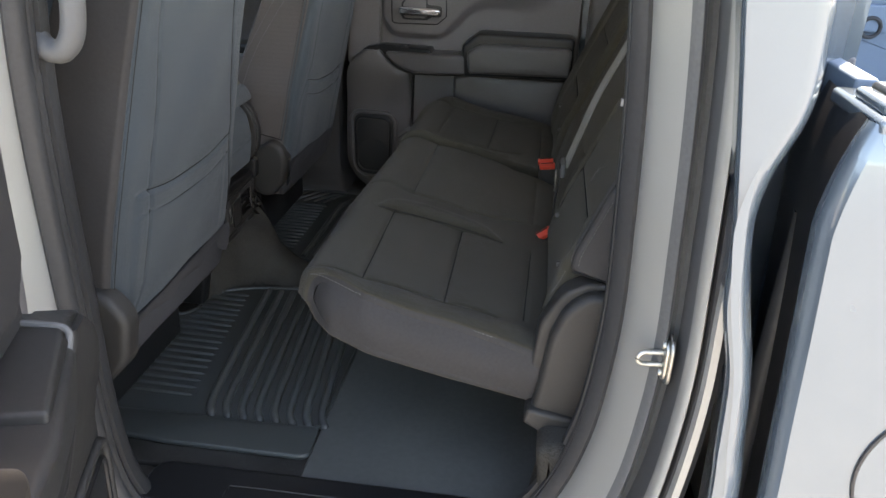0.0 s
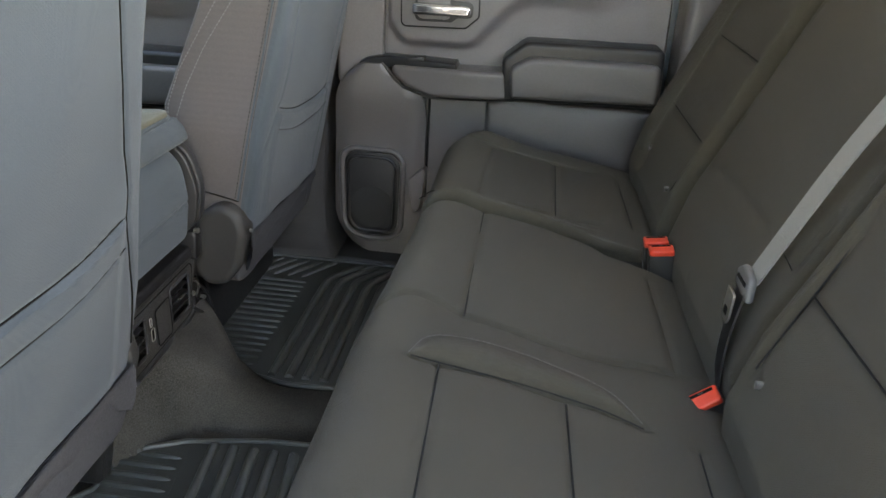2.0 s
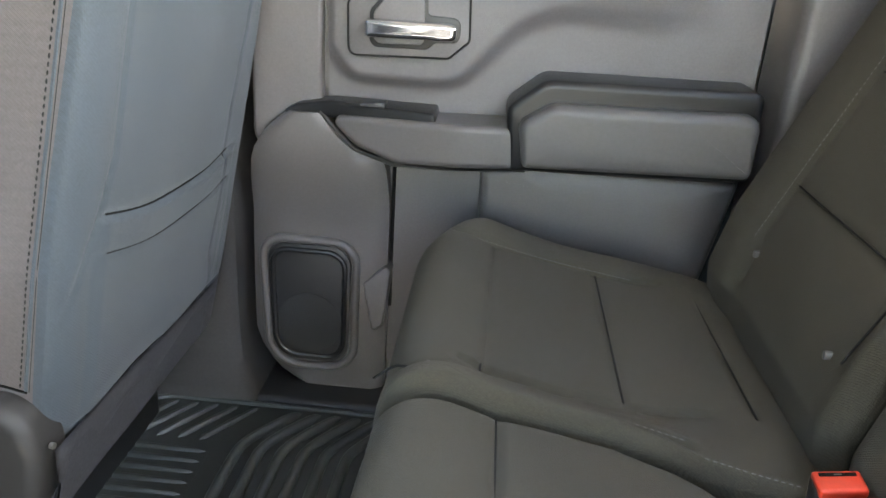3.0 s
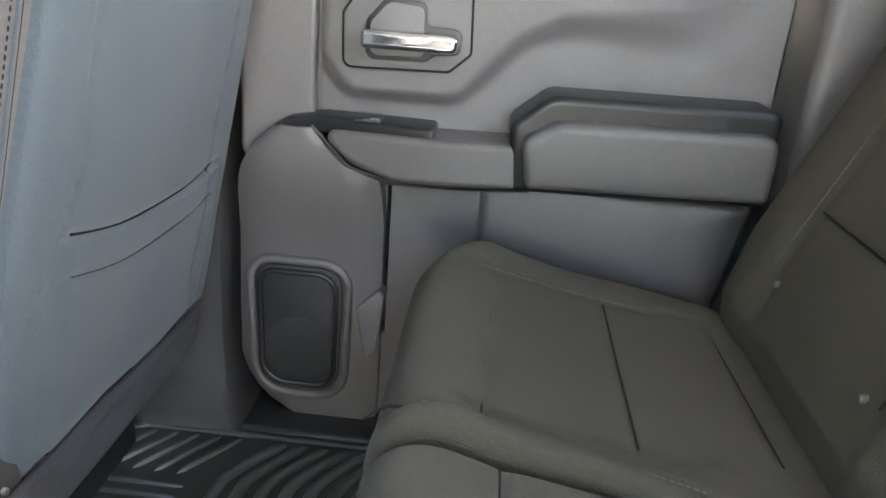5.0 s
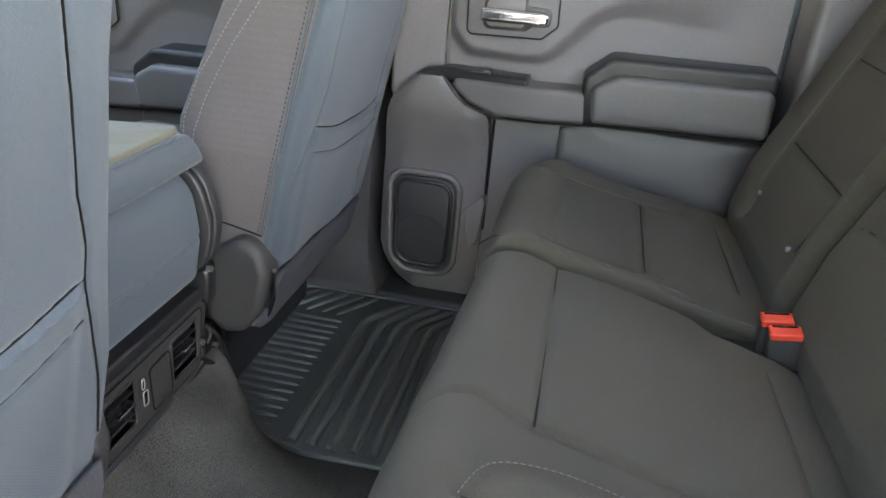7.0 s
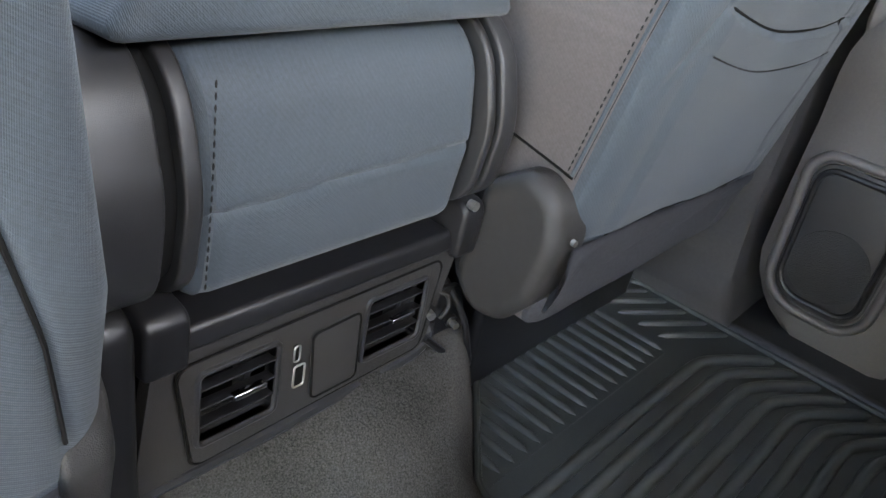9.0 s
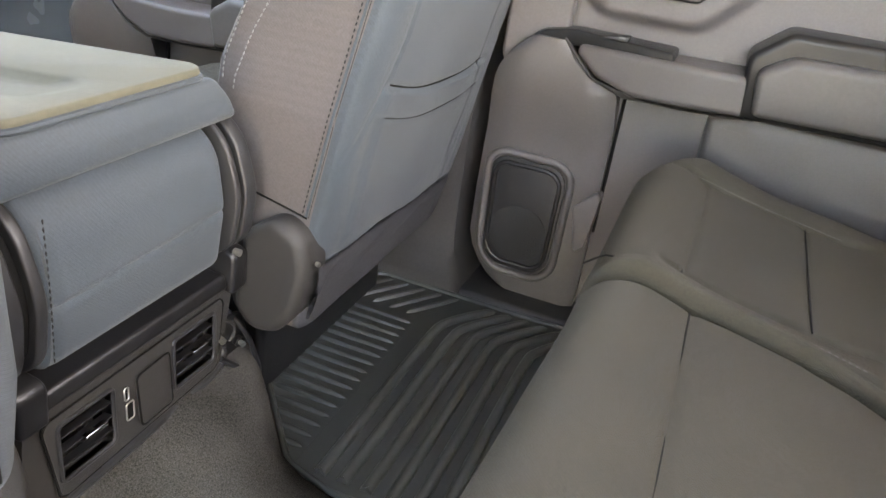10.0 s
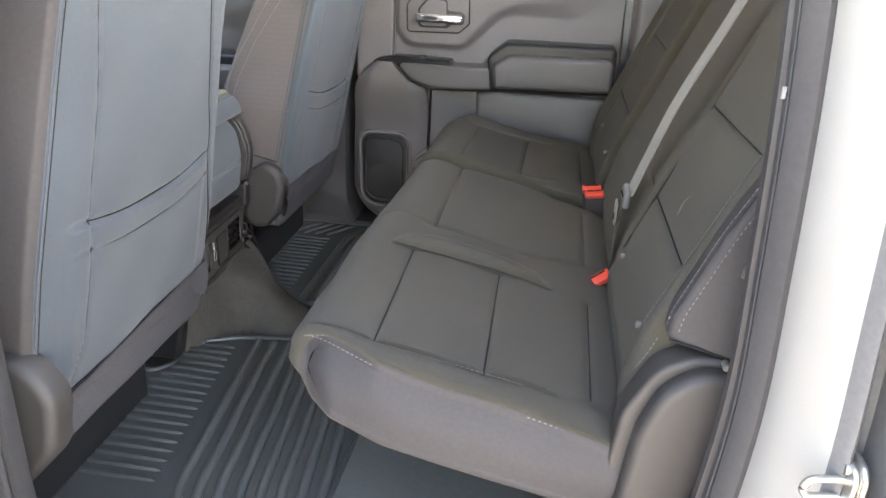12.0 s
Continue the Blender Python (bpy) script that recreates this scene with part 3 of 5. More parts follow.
open_door.matrix_world = Matrix.Translation(HINGE + Vector((0.012, -0.04, 0.0))) @ Matrix.Rotation(radians(-72), 4, "Z") @ Matrix.Translation(-HINGE)

# ---- door opening on the near side ----
LOOP = smooth_path([(0.368, 0.98), (0.386, 0.86), (0.398, 0.735), (0.406, 0.594), (0.411, 0.45), (0.402, 0.311), (0.386, 0.219), (0.358, 0.135), (0.315, 0.06), (0.24, 0.0),
                    (0.12, -0.035), (-0.05, -0.045), (-0.22, -0.045), (-0.30, -0.02), (-0.348, 0.05), (-0.368, 0.18), (-0.374, 0.36), (-0.379, 0.50), (-0.382, 0.65), (-0.376, 0.81),
                    (-0.352, 1.0), (-0.27, 1.12), (-0.15, 1.155), (0.1, 1.16), (0.27, 1.14), (0.345, 1.07)], 6, True)


def loop_sweep(section, ahead=None):
    """A section of (outward, y) carried round the opening; ahead: another section, which it turns into along the front side."""
    n = -normals2(LOOP)
    if (n[:20, 0].mean()) < 0:
        n = -n
    k, m = len(section), len(LOOP)
    ahead = section if ahead is None else ahead
    w = np.clip((LOOP[:, 0] + 0.25) / 0.3, 0, 1)
    v = []
    for i in range(m):
        for (u0, y0), (u1, y1) in zip(ahead, section):
            u, y = u0 + (u1 - u0) * w[i], y0 + (y1 - y0) * w[i]
            v.append((LOOP[i, 0] + n[i, 0] * u, y, LOOP[i, 1] + n[i, 1] * u))
    f = [(i * k + j, i * k + j + 1, (i + 1) % m * k + j + 1, (i + 1) % m * k + j) for i in range(m) for j in range(k - 1)]
    return v, f


part("door_frame", loop_sweep([(0.006, -0.75), (0.001, -0.795), (0.006, -0.826), (0.014, -0.842), (0.024, -0.862), (0.033, -0.876)], [(0.016, -0.75), (0.010, -0.795), (0.010, -0.83), (0.014, -0.842), (0.024, -0.862), (0.033, -0.876)]),
     JAMBPAINT, None, "grey painted door frame round the open rear door", "structure", "door frame")
part("frame_channel", loop_sweep([(0.033, -0.876), (0.039, -0.885), (0.043, -0.888), (0.0465, -0.8845), (0.049, -0.872), (0.051, -0.862), (0.057, -0.859), (0.062, -0.864), (0.0635, -0.900), (0.0635, -0.922)]), SHADEDJAMB, None, "door frame channel darkened to look shaded", "structure", "door frame")
part("frame_ridge", loop_sweep([(0.0632, -0.918), (0.0645, -0.932), (0.068, -0.938), (0.072, -0.940), (0.0745, -0.936), (0.0755, -0.928), (0.076, -0.915)]), JAMBPAINT, None, "narrow painted ridge along the door frame", "structure", "door frame")
part("outer_seal", loop_sweep([(0.0758, -0.925), (0.078, -0.940), (0.083, -0.944), (0.088, -0.940), (0.096, -0.955), (0.098, -0.95)]), SEAL, None, "thin black rubber seal on the door frame", "structure", "seal")


def flange():
    """A painted strip between two dark lines beside the lower half of the opening, thinning to a point at its top."""
    pick = [p for p in LOOP if p[0] > 0.25 and 0.02 < p[1] < 0.69]
    pick.sort(key=lambda p: -p[1])
    v = []
    for x, z in pick:
        w = 0.013 * min(1, max(0.03, (0.69 - z) / 0.16))
        v += [(x + 0.0845 - w * 0.45, -0.948, z), (x + 0.0845 - w * 0.3, -0.960, z), (x + 0.0845 + w * 0.3, -0.962, z), (x + 0.0845 + w * 0.5, -0.950, z)]
    return v, [(i * 4 + k, i * 4 + k + 1, i * 4 + k + 5, i * 4 + k + 4) for i in range(len(pick) - 1) for k in range(3)]


part("frame_flange", flange(), JAMBPAINT, None, "grey painted flange between two dark seams", "structure", "door frame")
part("weatherstrip", joined(loop_sweep([(0.006, -0.757), (-0.008, -0.761), (-0.016, -0.765), (-0.0195, -0.772), (-0.018, -0.777), (-0.0135, -0.7795), (-0.018, -0.782), (-0.0185, -0.788), (-0.012, -0.797), (-0.003, -0.803), (0.005, -0.800), (0.004, -0.766), (0.006, -0.757)],
                                       [(0.014, -0.79), (0.0, -0.795), (-0.008, -0.799), (-0.0115, -0.806), (-0.010, -0.811), (-0.0055, -0.8135), (-0.010, -0.816), (-0.0105, -0.822), (-0.004, -0.832), (0.006, -0.838), (0.014, -0.834), (0.012, -0.80), (0.014, -0.79)]),
                            loop_sweep([(-0.012, -0.735), (-0.021, -0.747), (-0.020, -0.757), (-0.008, -0.762), (-0.004, -0.748), (-0.012, -0.735)],
                                       [(-0.002, -0.76), (-0.010, -0.775), (-0.009, -0.79), (0.004, -0.795), (0.008, -0.78), (-0.002, -0.76)])),
     SEAL, None, "black rubber weatherstrip round the door opening", "structure", "seal")

# outer skin of the rear cab corner, by height: front edge, rear edge
SKIN = [(1.20, 0.40, 0.505), (1.0, 0.425, 0.515), (0.90, 0.437, 0.525), (0.82, 0.450, 0.530), (0.776, 0.457, 0.525), (0.725, 0.465, 0.507), (0.68, 0.472, 0.501), (0.64, 0.477, 0.505), (0.58, 0.482, 0.516),
        (0.50, 0.500, 0.534), (0.40, 0.507, 0.546), (0.346, 0.511, 0.553), (0.2, 0.515, 0.56), (-0.1, 0.515, 0.565)]


def corner_skin():
    rows = smooth_path([(z, a, b) for z, a, b in SKIN], 6)
    sec = lambda a, b: [(a + 0.008, -0.93), (a + 0.004, -0.975), (a, -0.994), (a + 0.003, -1.001), (a + 0.008, -1.003), (a + 0.4 * (b - a), -1.0055), (b - 0.028, -1.006), (b - 0.016, -1.001), (b - 0.007, -0.991), (b - 0.002, -0.975), (b, -0.95), (b + 0.002, -0.90), (b + 0.015, -0.85), (0.585, -0.79), (0.625, -0.735), (0.645, -0.725)]
    v = [(x, y, z) for z, a, b in rows for x, y in sec(a, b)]
    k = len(sec(0, 1))
    return v, [(i * k + j, i * k + j + 1, (i + 1) * k + j + 1, (i + 1) * k + j) for i in range(len(rows) - 1) for j in range(k - 1)]


part("cab_corner", corner_skin(), PAINT, None, "glossy grey painted rear corner of the cab", "structure", "body panel")
part("door_shut_face", block(0.455, 0.53, -0.83, -0.80, -0.1, 1.2, 0.004), BLACKPLASTIC, None, "dark inner sheet behind the door frame", "structure", "wall")

# ---- pickup bed ----
BEDZ = [(0.785, 0.575), (0.76, 0.566), (0.72, 0.556), (0.683, 0.551), (0.654, 0.552), (0.559, 0.558), (0.45, 0.564), (0.349, 0.570), (0.1, 0.58), (-0.15, 0.585)]
bed = thing("pickup_bed", "glossy grey pickup bed behind the cab", "truck bed")


def bed_side():
    rows = smooth_path([(z, a) for z, a in BEDZ], 6)
    v, k = [], 0
    for z, a in rows:
        bulge = 0.012 * math.sin(min(1, max(0, (0.80 - z) / 0.12)) * math.pi / 2)
        cross = [(a + 0.0, -0.978), (a - 0.002, -0.985), (a + 0.002, -0.996 - bulge * 0.5), (a + 0.010, -1.0 - bulge), (a + 0.08, -1.003 - bulge), (a + 0.4, -1.006 - bulge), (2.4, -1.0 - bulge), (2.45, -0.90)]
        k = len(cross)
        v += [(x, y, z) for x, y in cross]
    return v, [(i * k + j, i * k + j + 1, (i + 1) * k + j + 1, (i + 1) * k + j) for i in range(len(rows) - 1) for j in range(k - 1)]


part("side_panel", bed_side(), PAINT, bed)
part("front_fold", ([(a + dx, y, z) for z, a in BEDZ for dx, y in ((0.0, -0.978), (0.014, -0.86), (0.02, -0.80))], [(i * 3 + j, i * 3 + j + 1, i * 3 + j + 4, i * 3 + j + 3) for i in range(len(BEDZ) - 1) for j in range(2)]), BLACKPLASTIC, bed, "black inner fold in the gap")
part("side_top", block(0.578, 2.42, -1.004, -0.86, 0.772, 0.790, 0.006), PAINT, bed)
part("rail_cap", block(0.60, 2.40, -0.995, -0.90, 0.790, 0.806, 0.006), BLACKPLASTIC, bed, "black plastic rail cap")
part("rail_end", block(0.585, 0.64, -0.985, -0.905, 0.789, 0.800, 0.004), PAINT, bed)
part("inner_side", block(0.62, 2.4, 0.80, 0.84, 0.25, 0.80, 0.006), BEDPAINT, bed, "grey inner bed wall tinted for the reflected sky")
part("front_wall", block(0.60, 0.625, -0.86, 0.86, 0.2, 0.80, 0.004), BEDPAINT, bed)
part("bed_floor", block(0.62, 2.4, -0.86, 0.86, 0.22, 0.26, 0.004), BEDPAINT, bed)
part("tailgate", block(2.40, 2.44, -0.9, 0.9, 0.2, 0.80, 0.01), PAINT, bed)
for x0, x1, z0, z1 in ((0.95, 1.28, 0.64, 0.72), (1.30, 1.75, 0.60, 0.74), (0.98, 1.75, 0.76, 0.785)):
    part("embossed_rib", block(x0, x1, 0.786, 0.802, z0, z1, 0.006, 0.02), BEDPAINT, bed)
part("tie_down", tube([(1.22 + 0.028 * math.cos(a), 0.785, 0.655 + 0.028 * math.sin(a)) for a in np.linspace(0, 2 * math.pi, 20)[:-1]], 0.006, 8, True, up=(0, 1, 0)), BLACKPLASTIC, bed)
part("fuel_door_gap", tube([(0.752 + 0.104 * math.cos(w), -1.0165, 0.412 + 0.104 * math.sin(w)) for w in np.linspace(0, 2 * math.pi, 60)[:-1]], 0.0022, 8, True, up=(0, 1, 0)), SEAL, bed, "dark gap round the fuel door")
part("gap_hose", tube(smooth_path([(0.572, -0.90, 0.66), (0.570, -0.90, 0.4), (0.575, -0.90, 0.1)], 8), 0.013, 12, up=(1, 0, 0)), SEAL, bed, "black corrugated tube in the gap")


# ---- rear bench ----
TOP = [(-0.112, 0.318), (-0.104, 0.350), (-0.080, 0.372), (-0.045, 0.376), (0.0, 0.366), (0.07, 0.352), (0.143, 0.338), (0.22, 0.326), (0.29, 0.314), (0.335, 0.298)]


def top_z(x):
    return float(np.interp(x, [p[0] for p in TOP], [p[1] for p in TOP]))


CUSHION = resample(round_poly([tuple(p) for p in smooth_path(TOP, 4)] + [(0.345, 0.27, 0.01), (0.32, 0.210, 0.015), (0.02, 0.258, 0.02), (-0.085, 0.290, 0.03)], 4)[::-1], 0.005)


def cut_away(x):
    """How far the cushions draw back from each other, towards the belt buckles at the rear."""
    return np.interp(x, [0.12, 0.17, 0.195, 0.22, 0.27], [0.0, 0.014, 0.030, 0.064, 0.076])


UNDER = lambda x: np.interp(x, [-0.085, 0.02, 0.32], [0.290, 0.258, 0.210])
# how far the near end draws in from its full width, along its top and its lower edge
END_TOP = lambda x: np.interp(x, [-0.10, -0.063, 0.01, 0.12, 0.22, 0.30], [0.108, 0.083, 0.055, 0.047, 0.038, 0.022])
END_LOW = lambda x: np.interp(x, [-0.10, -0.05, 0.036, 0.16, 0.276], [0.080, 0.042, 0.030, 0.022, 0.018])


def crescent(x, y):
    """The raised crescent between the near seat and the middle one: from 0 at its seams to 1 along its crest."""
    a = np.interp(x, [-0.034, -0.02, 0.0, 0.05, 0.12, 0.19, 0.226], [-0.284, -0.246, -0.228, -0.217, -0.224, -0.250, -0.302])
    b = np.interp(x, [-0.034, 0.08, 0.17, 0.226], [-0.286, -0.279, -0.285, -0.304])
    u = np.clip((y - b) / np.maximum(a - b, 1e-4), 0, 1)
    return np.sin(u * math.pi) ** 0.9 * np.clip((a - b) / 0.05, 0, 1)


def cushion_warp(seams, pads, inner=None):
    def warp(v, n):
        if inner is not None:
            near = np.clip(1 - np.abs(v[:, 1] - inner) / 0.16, 0, 1)
            v[:, 1] -= near * (cut_away(v[:, 0]) if inner < 0.217 else 0.18 * cut_away(v[:, 0]))
        x, y = v[:, 0].copy(), v[:, 1].copy()
        k = np.clip(n[:, 1], 0, 1)
        d = -creased(x, y, [q for q in seams if len(q) < 4], 0.0042, 0.0045) - creased(x, y, [q for q in seams if len(q) > 3], 0.0050, 0.0055)
        for cx, cy, rx, ry, h in pads:
            d += h * np.exp(-((x - cx) / rx) ** 4 - ((y - cy) / ry) ** 4)
        d += 0.0012 * np.sin(x * 37 + y * 11) * np.sin(y * 29) + 0.0085 * crescent(x, y)
        v[:, 0] += n[:, 0] * d * k
        v[:, 2] += n[:, 1] * d * k
        t = np.clip((np.abs(y) - 0.57) / 0.13, 0, 1)
        v[:, 0] += t ** 2 * np.where(y > 0, 0.06, 0.022) * np.clip((0.10 - x) / 0.2, 0, 1)
        high = np.clip((v[:, 2] - UNDER(x)) / 0.085, 0, 1)
        v[:, 1] += np.where(y < 0, t * (high * END_TOP(x) + (1 - high) * END_LOW(x)), 0)
        v[:, 0] += 0.018 * np.clip((y + 0.25) / 0.4, 0, 1) * np.clip((0.03 - x) / 0.10, 0, 1)
        return v
    return warp


def outer_seams(s):
    """Seams of an outer seat's cushion on side s, as (x, y)."""
    return [[(0.006, s * 0.60), (0.0, s * 0.28)], [(0.147, s * 0.60), (0.142, s * 0.292)], [(0.282, s * 0.594), (0.284, s * 0.32)],
            [(-0.075, s * 0.625), (-0.02, s * 0.612), (0.08, s * 0.604), (0.20, s * 0.607), (0.235, s * 0.62)],
            [(-0.032, s * 0.285), (0.08, s * 0.279), (0.17, s * 0.285), (0.226, s * 0.303)]]


def stitched(nm, pts, parent, lift=0.0012):
    """Stitches along (x, y) places on a cushion's top."""
    path = smooth_path([(x, y, top_z(x) + lift) for x, y in pts], 6)
    part(nm, dashes(path), THREAD, parent, "grey thread stitching", "stuff", smooth=False)


def seam_lines(seams, parent, place, r=0.0014):
    """Dark sewn seam lines laid in the creases; place turns a seam's (u, v) into a point."""
    for q in seams:
        path = smooth_path([place(*p) for p in smooth_path(q, 8)], 1)
        part("seam", tube(path, r * 0.8, 6), SEAMDARK, parent, "dark line along a sewn seam")


def on_cushion(x, y):
    return (x, y, top_z(x) - 0.0040)


bench = thing("rear_bench_cushion", "black cloth cushion of the split rear bench", "seat cushion", "rear bench cushions")
mid = [[(0.017, -0.160), (0.017, 0.205)],
       [(-0.110, -0.172), (-0.090, -0.158), (-0.070, -0.147), (-0.044, -0.143), (0.017, -0.160), (0.111, -0.174), (0.19, -0.180), (0.30, -0.168)], [(0.283, -0.16), (0.286, 0.10)]]
cv, cf = slab(CUSHION, -0.700, 0.214, "y", 0.013, 0.016, 6, 0.004, cushion_warp(outer_seams(-1) + mid, [(0.15, -0.65, 0.25, 0.03, 0.004), (0.15, 0.02, 0.13, 0.15, 0.006)], 0.214))
rim = 5 * len(CUSHION)
part("cushion", (cv, [f for f in cf if max(f) >= rim]), CLOTH, bench)


def end_sheet(ring, cols=48, rows=9):
    """A slightly padded sheet spanning the closed ring of a cushion's end."""
    lo, hi = ring[np.argmin(ring[:, 0])], ring[np.argmax(ring[:, 0])]
    above = ring[:, 2] > lo[2] + (hi[2] - lo[2]) * (ring[:, 0] - lo[0]) / (hi[0] - lo[0])
    edges = []
    for side in (above, ~above):
        q = ring[side]
        q = q[np.argsort(q[:, 0])]
        edges.append(np.vstack([lo, q, hi]))
    v = []
    for x in np.linspace(lo[0], hi[0], cols):
        (y0, z0), (y1, z1) = [(float(np.interp(x, q[:, 0], q[:, 1])), float(np.interp(x, q[:, 0], q[:, 2]))) for q in edges[::-1]]
        for k in range(rows):
            w = k / (rows - 1)
            v.append((x, y0 + (y1 - y0) * w - 0.007 * math.sin(w * math.pi) * min(1, (z1 - z0) / 0.06), z0 + (z1 - z0) * w))
    return v, [(a * rows + b, a * rows + b + 1, (a + 1) * rows + b + 1, (a + 1) * rows + b) for a in range(cols - 1) for b in range(rows - 1)]


part("end_panel", joined(end_sheet(cv[:len(CUSHION)]), (cv[:rim], [f for f in cf if len(f) == 4 and max(f) < rim])), VINYL, bench, "dark grey vinyl end panel")
seam_lines(outer_seams(-1)[:3] + mid[:1], bench, on_cushion)
ARC = [(-0.034, -0.284), (-0.022, -0.247), (0.0, -0.226), (0.05, -0.215), (0.12, -0.222), (0.19, -0.248), (0.226, -0.300)]
seam_lines([outer_seams(-1)[4]], bench, lambda x, y: (x, y, top_z(x) - 0.0022), 0.0010)
stitched("stitching", [(x, y - 0.004) for x, y in ARC], bench, 0.0022)
stitched("stitching", [(-0.075, -0.621), (-0.02, -0.608), (0.08, -0.600), (0.20, -0.603)], bench, 0.001)
part("stitching", dashes(smooth_path([(x, -0.6975 + END_TOP(x), top_z(x) - 0.006) for x in (-0.075, -0.05, -0.02, 0.02, 0.07, 0.12, 0.18, 0.24, 0.30)], 6), r=0.0007), THREAD, bench, "grey thread stitching", "stuff", smooth=False)
part("piping", tube(smooth_path([(x + 0.012, -0.687 + END_LOW(x), UNDER(x) + 0.009) for x in (-0.075, -0.04, 0.0, 0.04, 0.10, 0.20, 0.29)], 6), 0.0035, 8), VINYL, bench)
ROLL = [(-0.10, 0.268), (-0.06, 0.262), (0.0, 0.259), (0.08, 0.255), (0.15, 0.246), (0.20, 0.236)]
bench2 = thing("rear_bench_cushion", "black cloth narrower cushion of the split rear bench", "seat cushion", "rear bench cushions")
part("cushion", slab(CUSHION, 0.220, 0.700, "y", 0.014, 0.035, 7, 0.004, cushion_warp(outer_seams(1) + [ROLL], [(0.03, 0.238, 0.16, 0.020, 0.013), (0.15, 0.65, 0.25, 0.03, 0.004)], 0.220)), CLOTH, bench2)
seam_lines(outer_seams(1)[:3] + [ROLL], bench2, on_cushion)
stitched("stitching", [(-0.05, 0.253), (0.0, 0.250), (0.08, 0.246), (0.15, 0.238), (0.19, 0.231)], bench2, 0.0085)
stitched("stitching", [(0.205, 0.222), (0.25, 0.216), (0.29, 0.214)], bench2, 0.001)
stitched("stitching", [(-0.055, 0.62), (-0.02, 0.608), (0.08, 0.600), (0.20, 0.603)], bench2, 0.001)
part("buckle_well", slab(round_poly([(0.17, 0.10, 0.02), (0.345, 0.10, 0.02), (0.345, 0.235, 0.02), (0.17, 0.235, 0.02)], 5), 0.235, 0.296, "z", 0.012), SEAMDARK, bench2, "black felt well round the buckles")


def back_x(z):
    return 0.365 + 0.43 * (z - 0.49)


def back_profile(off=0.0):
    p = round_poly([(back_x(0.285) + off + 0.045, 0.285, 0.02), (back_x(0.345) + off + 0.014, 0.345, 0.04), (back_x(0.43) + off, 0.43), (back_x(0.7) + off, 0.70), (back_x(0.90) + off, 0.90, 0.04), (back_x(0.90) + 0.08, 0.88, 0.03), (back_x(0.30) + 0.11, 0.285, 0.02)], 6)
    return resample(p, 0.008)


def back_warp(seams, pads=()):
    def warp(v, n):
        k = np.clip(-n[:, 0], 0, 1)
        d = -creased(v[:, 1], v[:, 2], seams, 0.0045, 0.0035)
        for cy, cz, ry, rz, h in pads:
            d += h * np.exp(-((v[:, 1] - cy) / ry) ** 4 - ((v[:, 2] - cz) / rz) ** 4)
        v[:, 0] += n[:, 0] * d * k
        v[:, 2] += n[:, 1] * d * k
        return v
    return warp


def back_seams(s):
    return [[(s * 0.284, 0.488), (s * 0.564, 0.489)], [(s * 0.274, 0.627), (s * 0.563, 0.631)], [(s * 0.562, 0.36), (s * 0.564, 0.49), (s * 0.566, 0.64), (s * 0.580, 0.88)],
            [(s * 0.286, 0.40), (s * 0.283, 0.49), (s * 0.276, 0.63), (s * 0.270, 0.88)]]


for s, nm in ((-1, "driver"), (1, "passenger")):
    sb = thing("rear_seat_back", "black cloth outer backrest of the rear bench", "seat back", "rear seat backs")
    a, b = sorted((s * 0.245, s * (0.688 if s > 0 else 0.640)))
    part("backrest", slab(back_profile(), a, b, "y", 0.03, 0.03, 6, 0.008, back_warp(back_seams(s), [(s * 0.630, 0.65, 0.050, 0.4, 0.012), (s * 0.258, 0.65, 0.02, 0.4, 0.006)])), CLOTH, sb)
    seam_lines(back_seams(s)[:2] + back_seams(s)[3:], sb, lambda y, z: (back_x(z) + 0.0034, y, z + 0.0015))
    zz = np.linspace(0.42, 0.87, 30)
    part("stitching", dashes([(back_x(z) - 0.003, s * float(np.interp(z, [0.36, 0.49, 0.64, 0.95], [0.571, 0.573, 0.575, 0.590])), z) for z in zz]), THREAD, sb, "grey thread stitching", "stuff", smooth=False)
    if s < 0:
        part("scuff", tube(smooth_path([(0.3835, -0.442, 0.540), (0.3785, -0.436, 0.528), (0.3735, -0.443, 0.516)], 5), 0.0007, 5), THREAD, sb, "pale curved scuff mark")
    for y, z in ((0.31, 0.397), (0.549, 0.404)):
        part("anchor_button", slab(round_poly([(s * y - 0.003, z - 0.0045, 0.0026), (s * y + 0.003, z - 0.0045, 0.0026), (s * y + 0.003, z + 0.0045, 0.0026), (s * y - 0.003, z + 0.0045, 0.0026)], 4), back_x(z) - 0.001, back_x(z) + 0.01, "x", 0.0010), ARMVINYL, sb, "small grey anchor button")
MIDSEAMS = [[(0.205, 0.474), (0.15, 0.483), (0.05, 0.486), (-0.10, 0.486), (-0.20, 0.478)]]
mb = thing("rear_seat_back", "black cloth middle backrest of the rear bench", "seat back", "rear seat backs")
part("backrest", slab(back_profile(0.010), -0.240, 0.240, "y", 0.028, 0.028, 6, 0.008, back_warp(MIDSEAMS + [[(0.205, 0.474), (0.215, 0.60), (0.21, 0.86)], [(-0.20, 0.478), (-0.21, 0.60), (-0.205, 0.86)]], [(0, 0.6, 0.15, 0.35, 0.006)])), CLOTH, mb)
seam_lines(MIDSEAMS, mb, lambda y, z: (back_x(z) + 0.0138, y, z + 0.001), 0.0010)

# side bolster and hinge cover by the open door
sbx = thing("seat_side_bolster", "black vinyl side bolster by the door opening", "seat bolster")
EDGE = [(0.446, 0.343), (0.477, 0.347), (0.571, 0.384), (0.639, 0.417), (0.90, 0.522)]
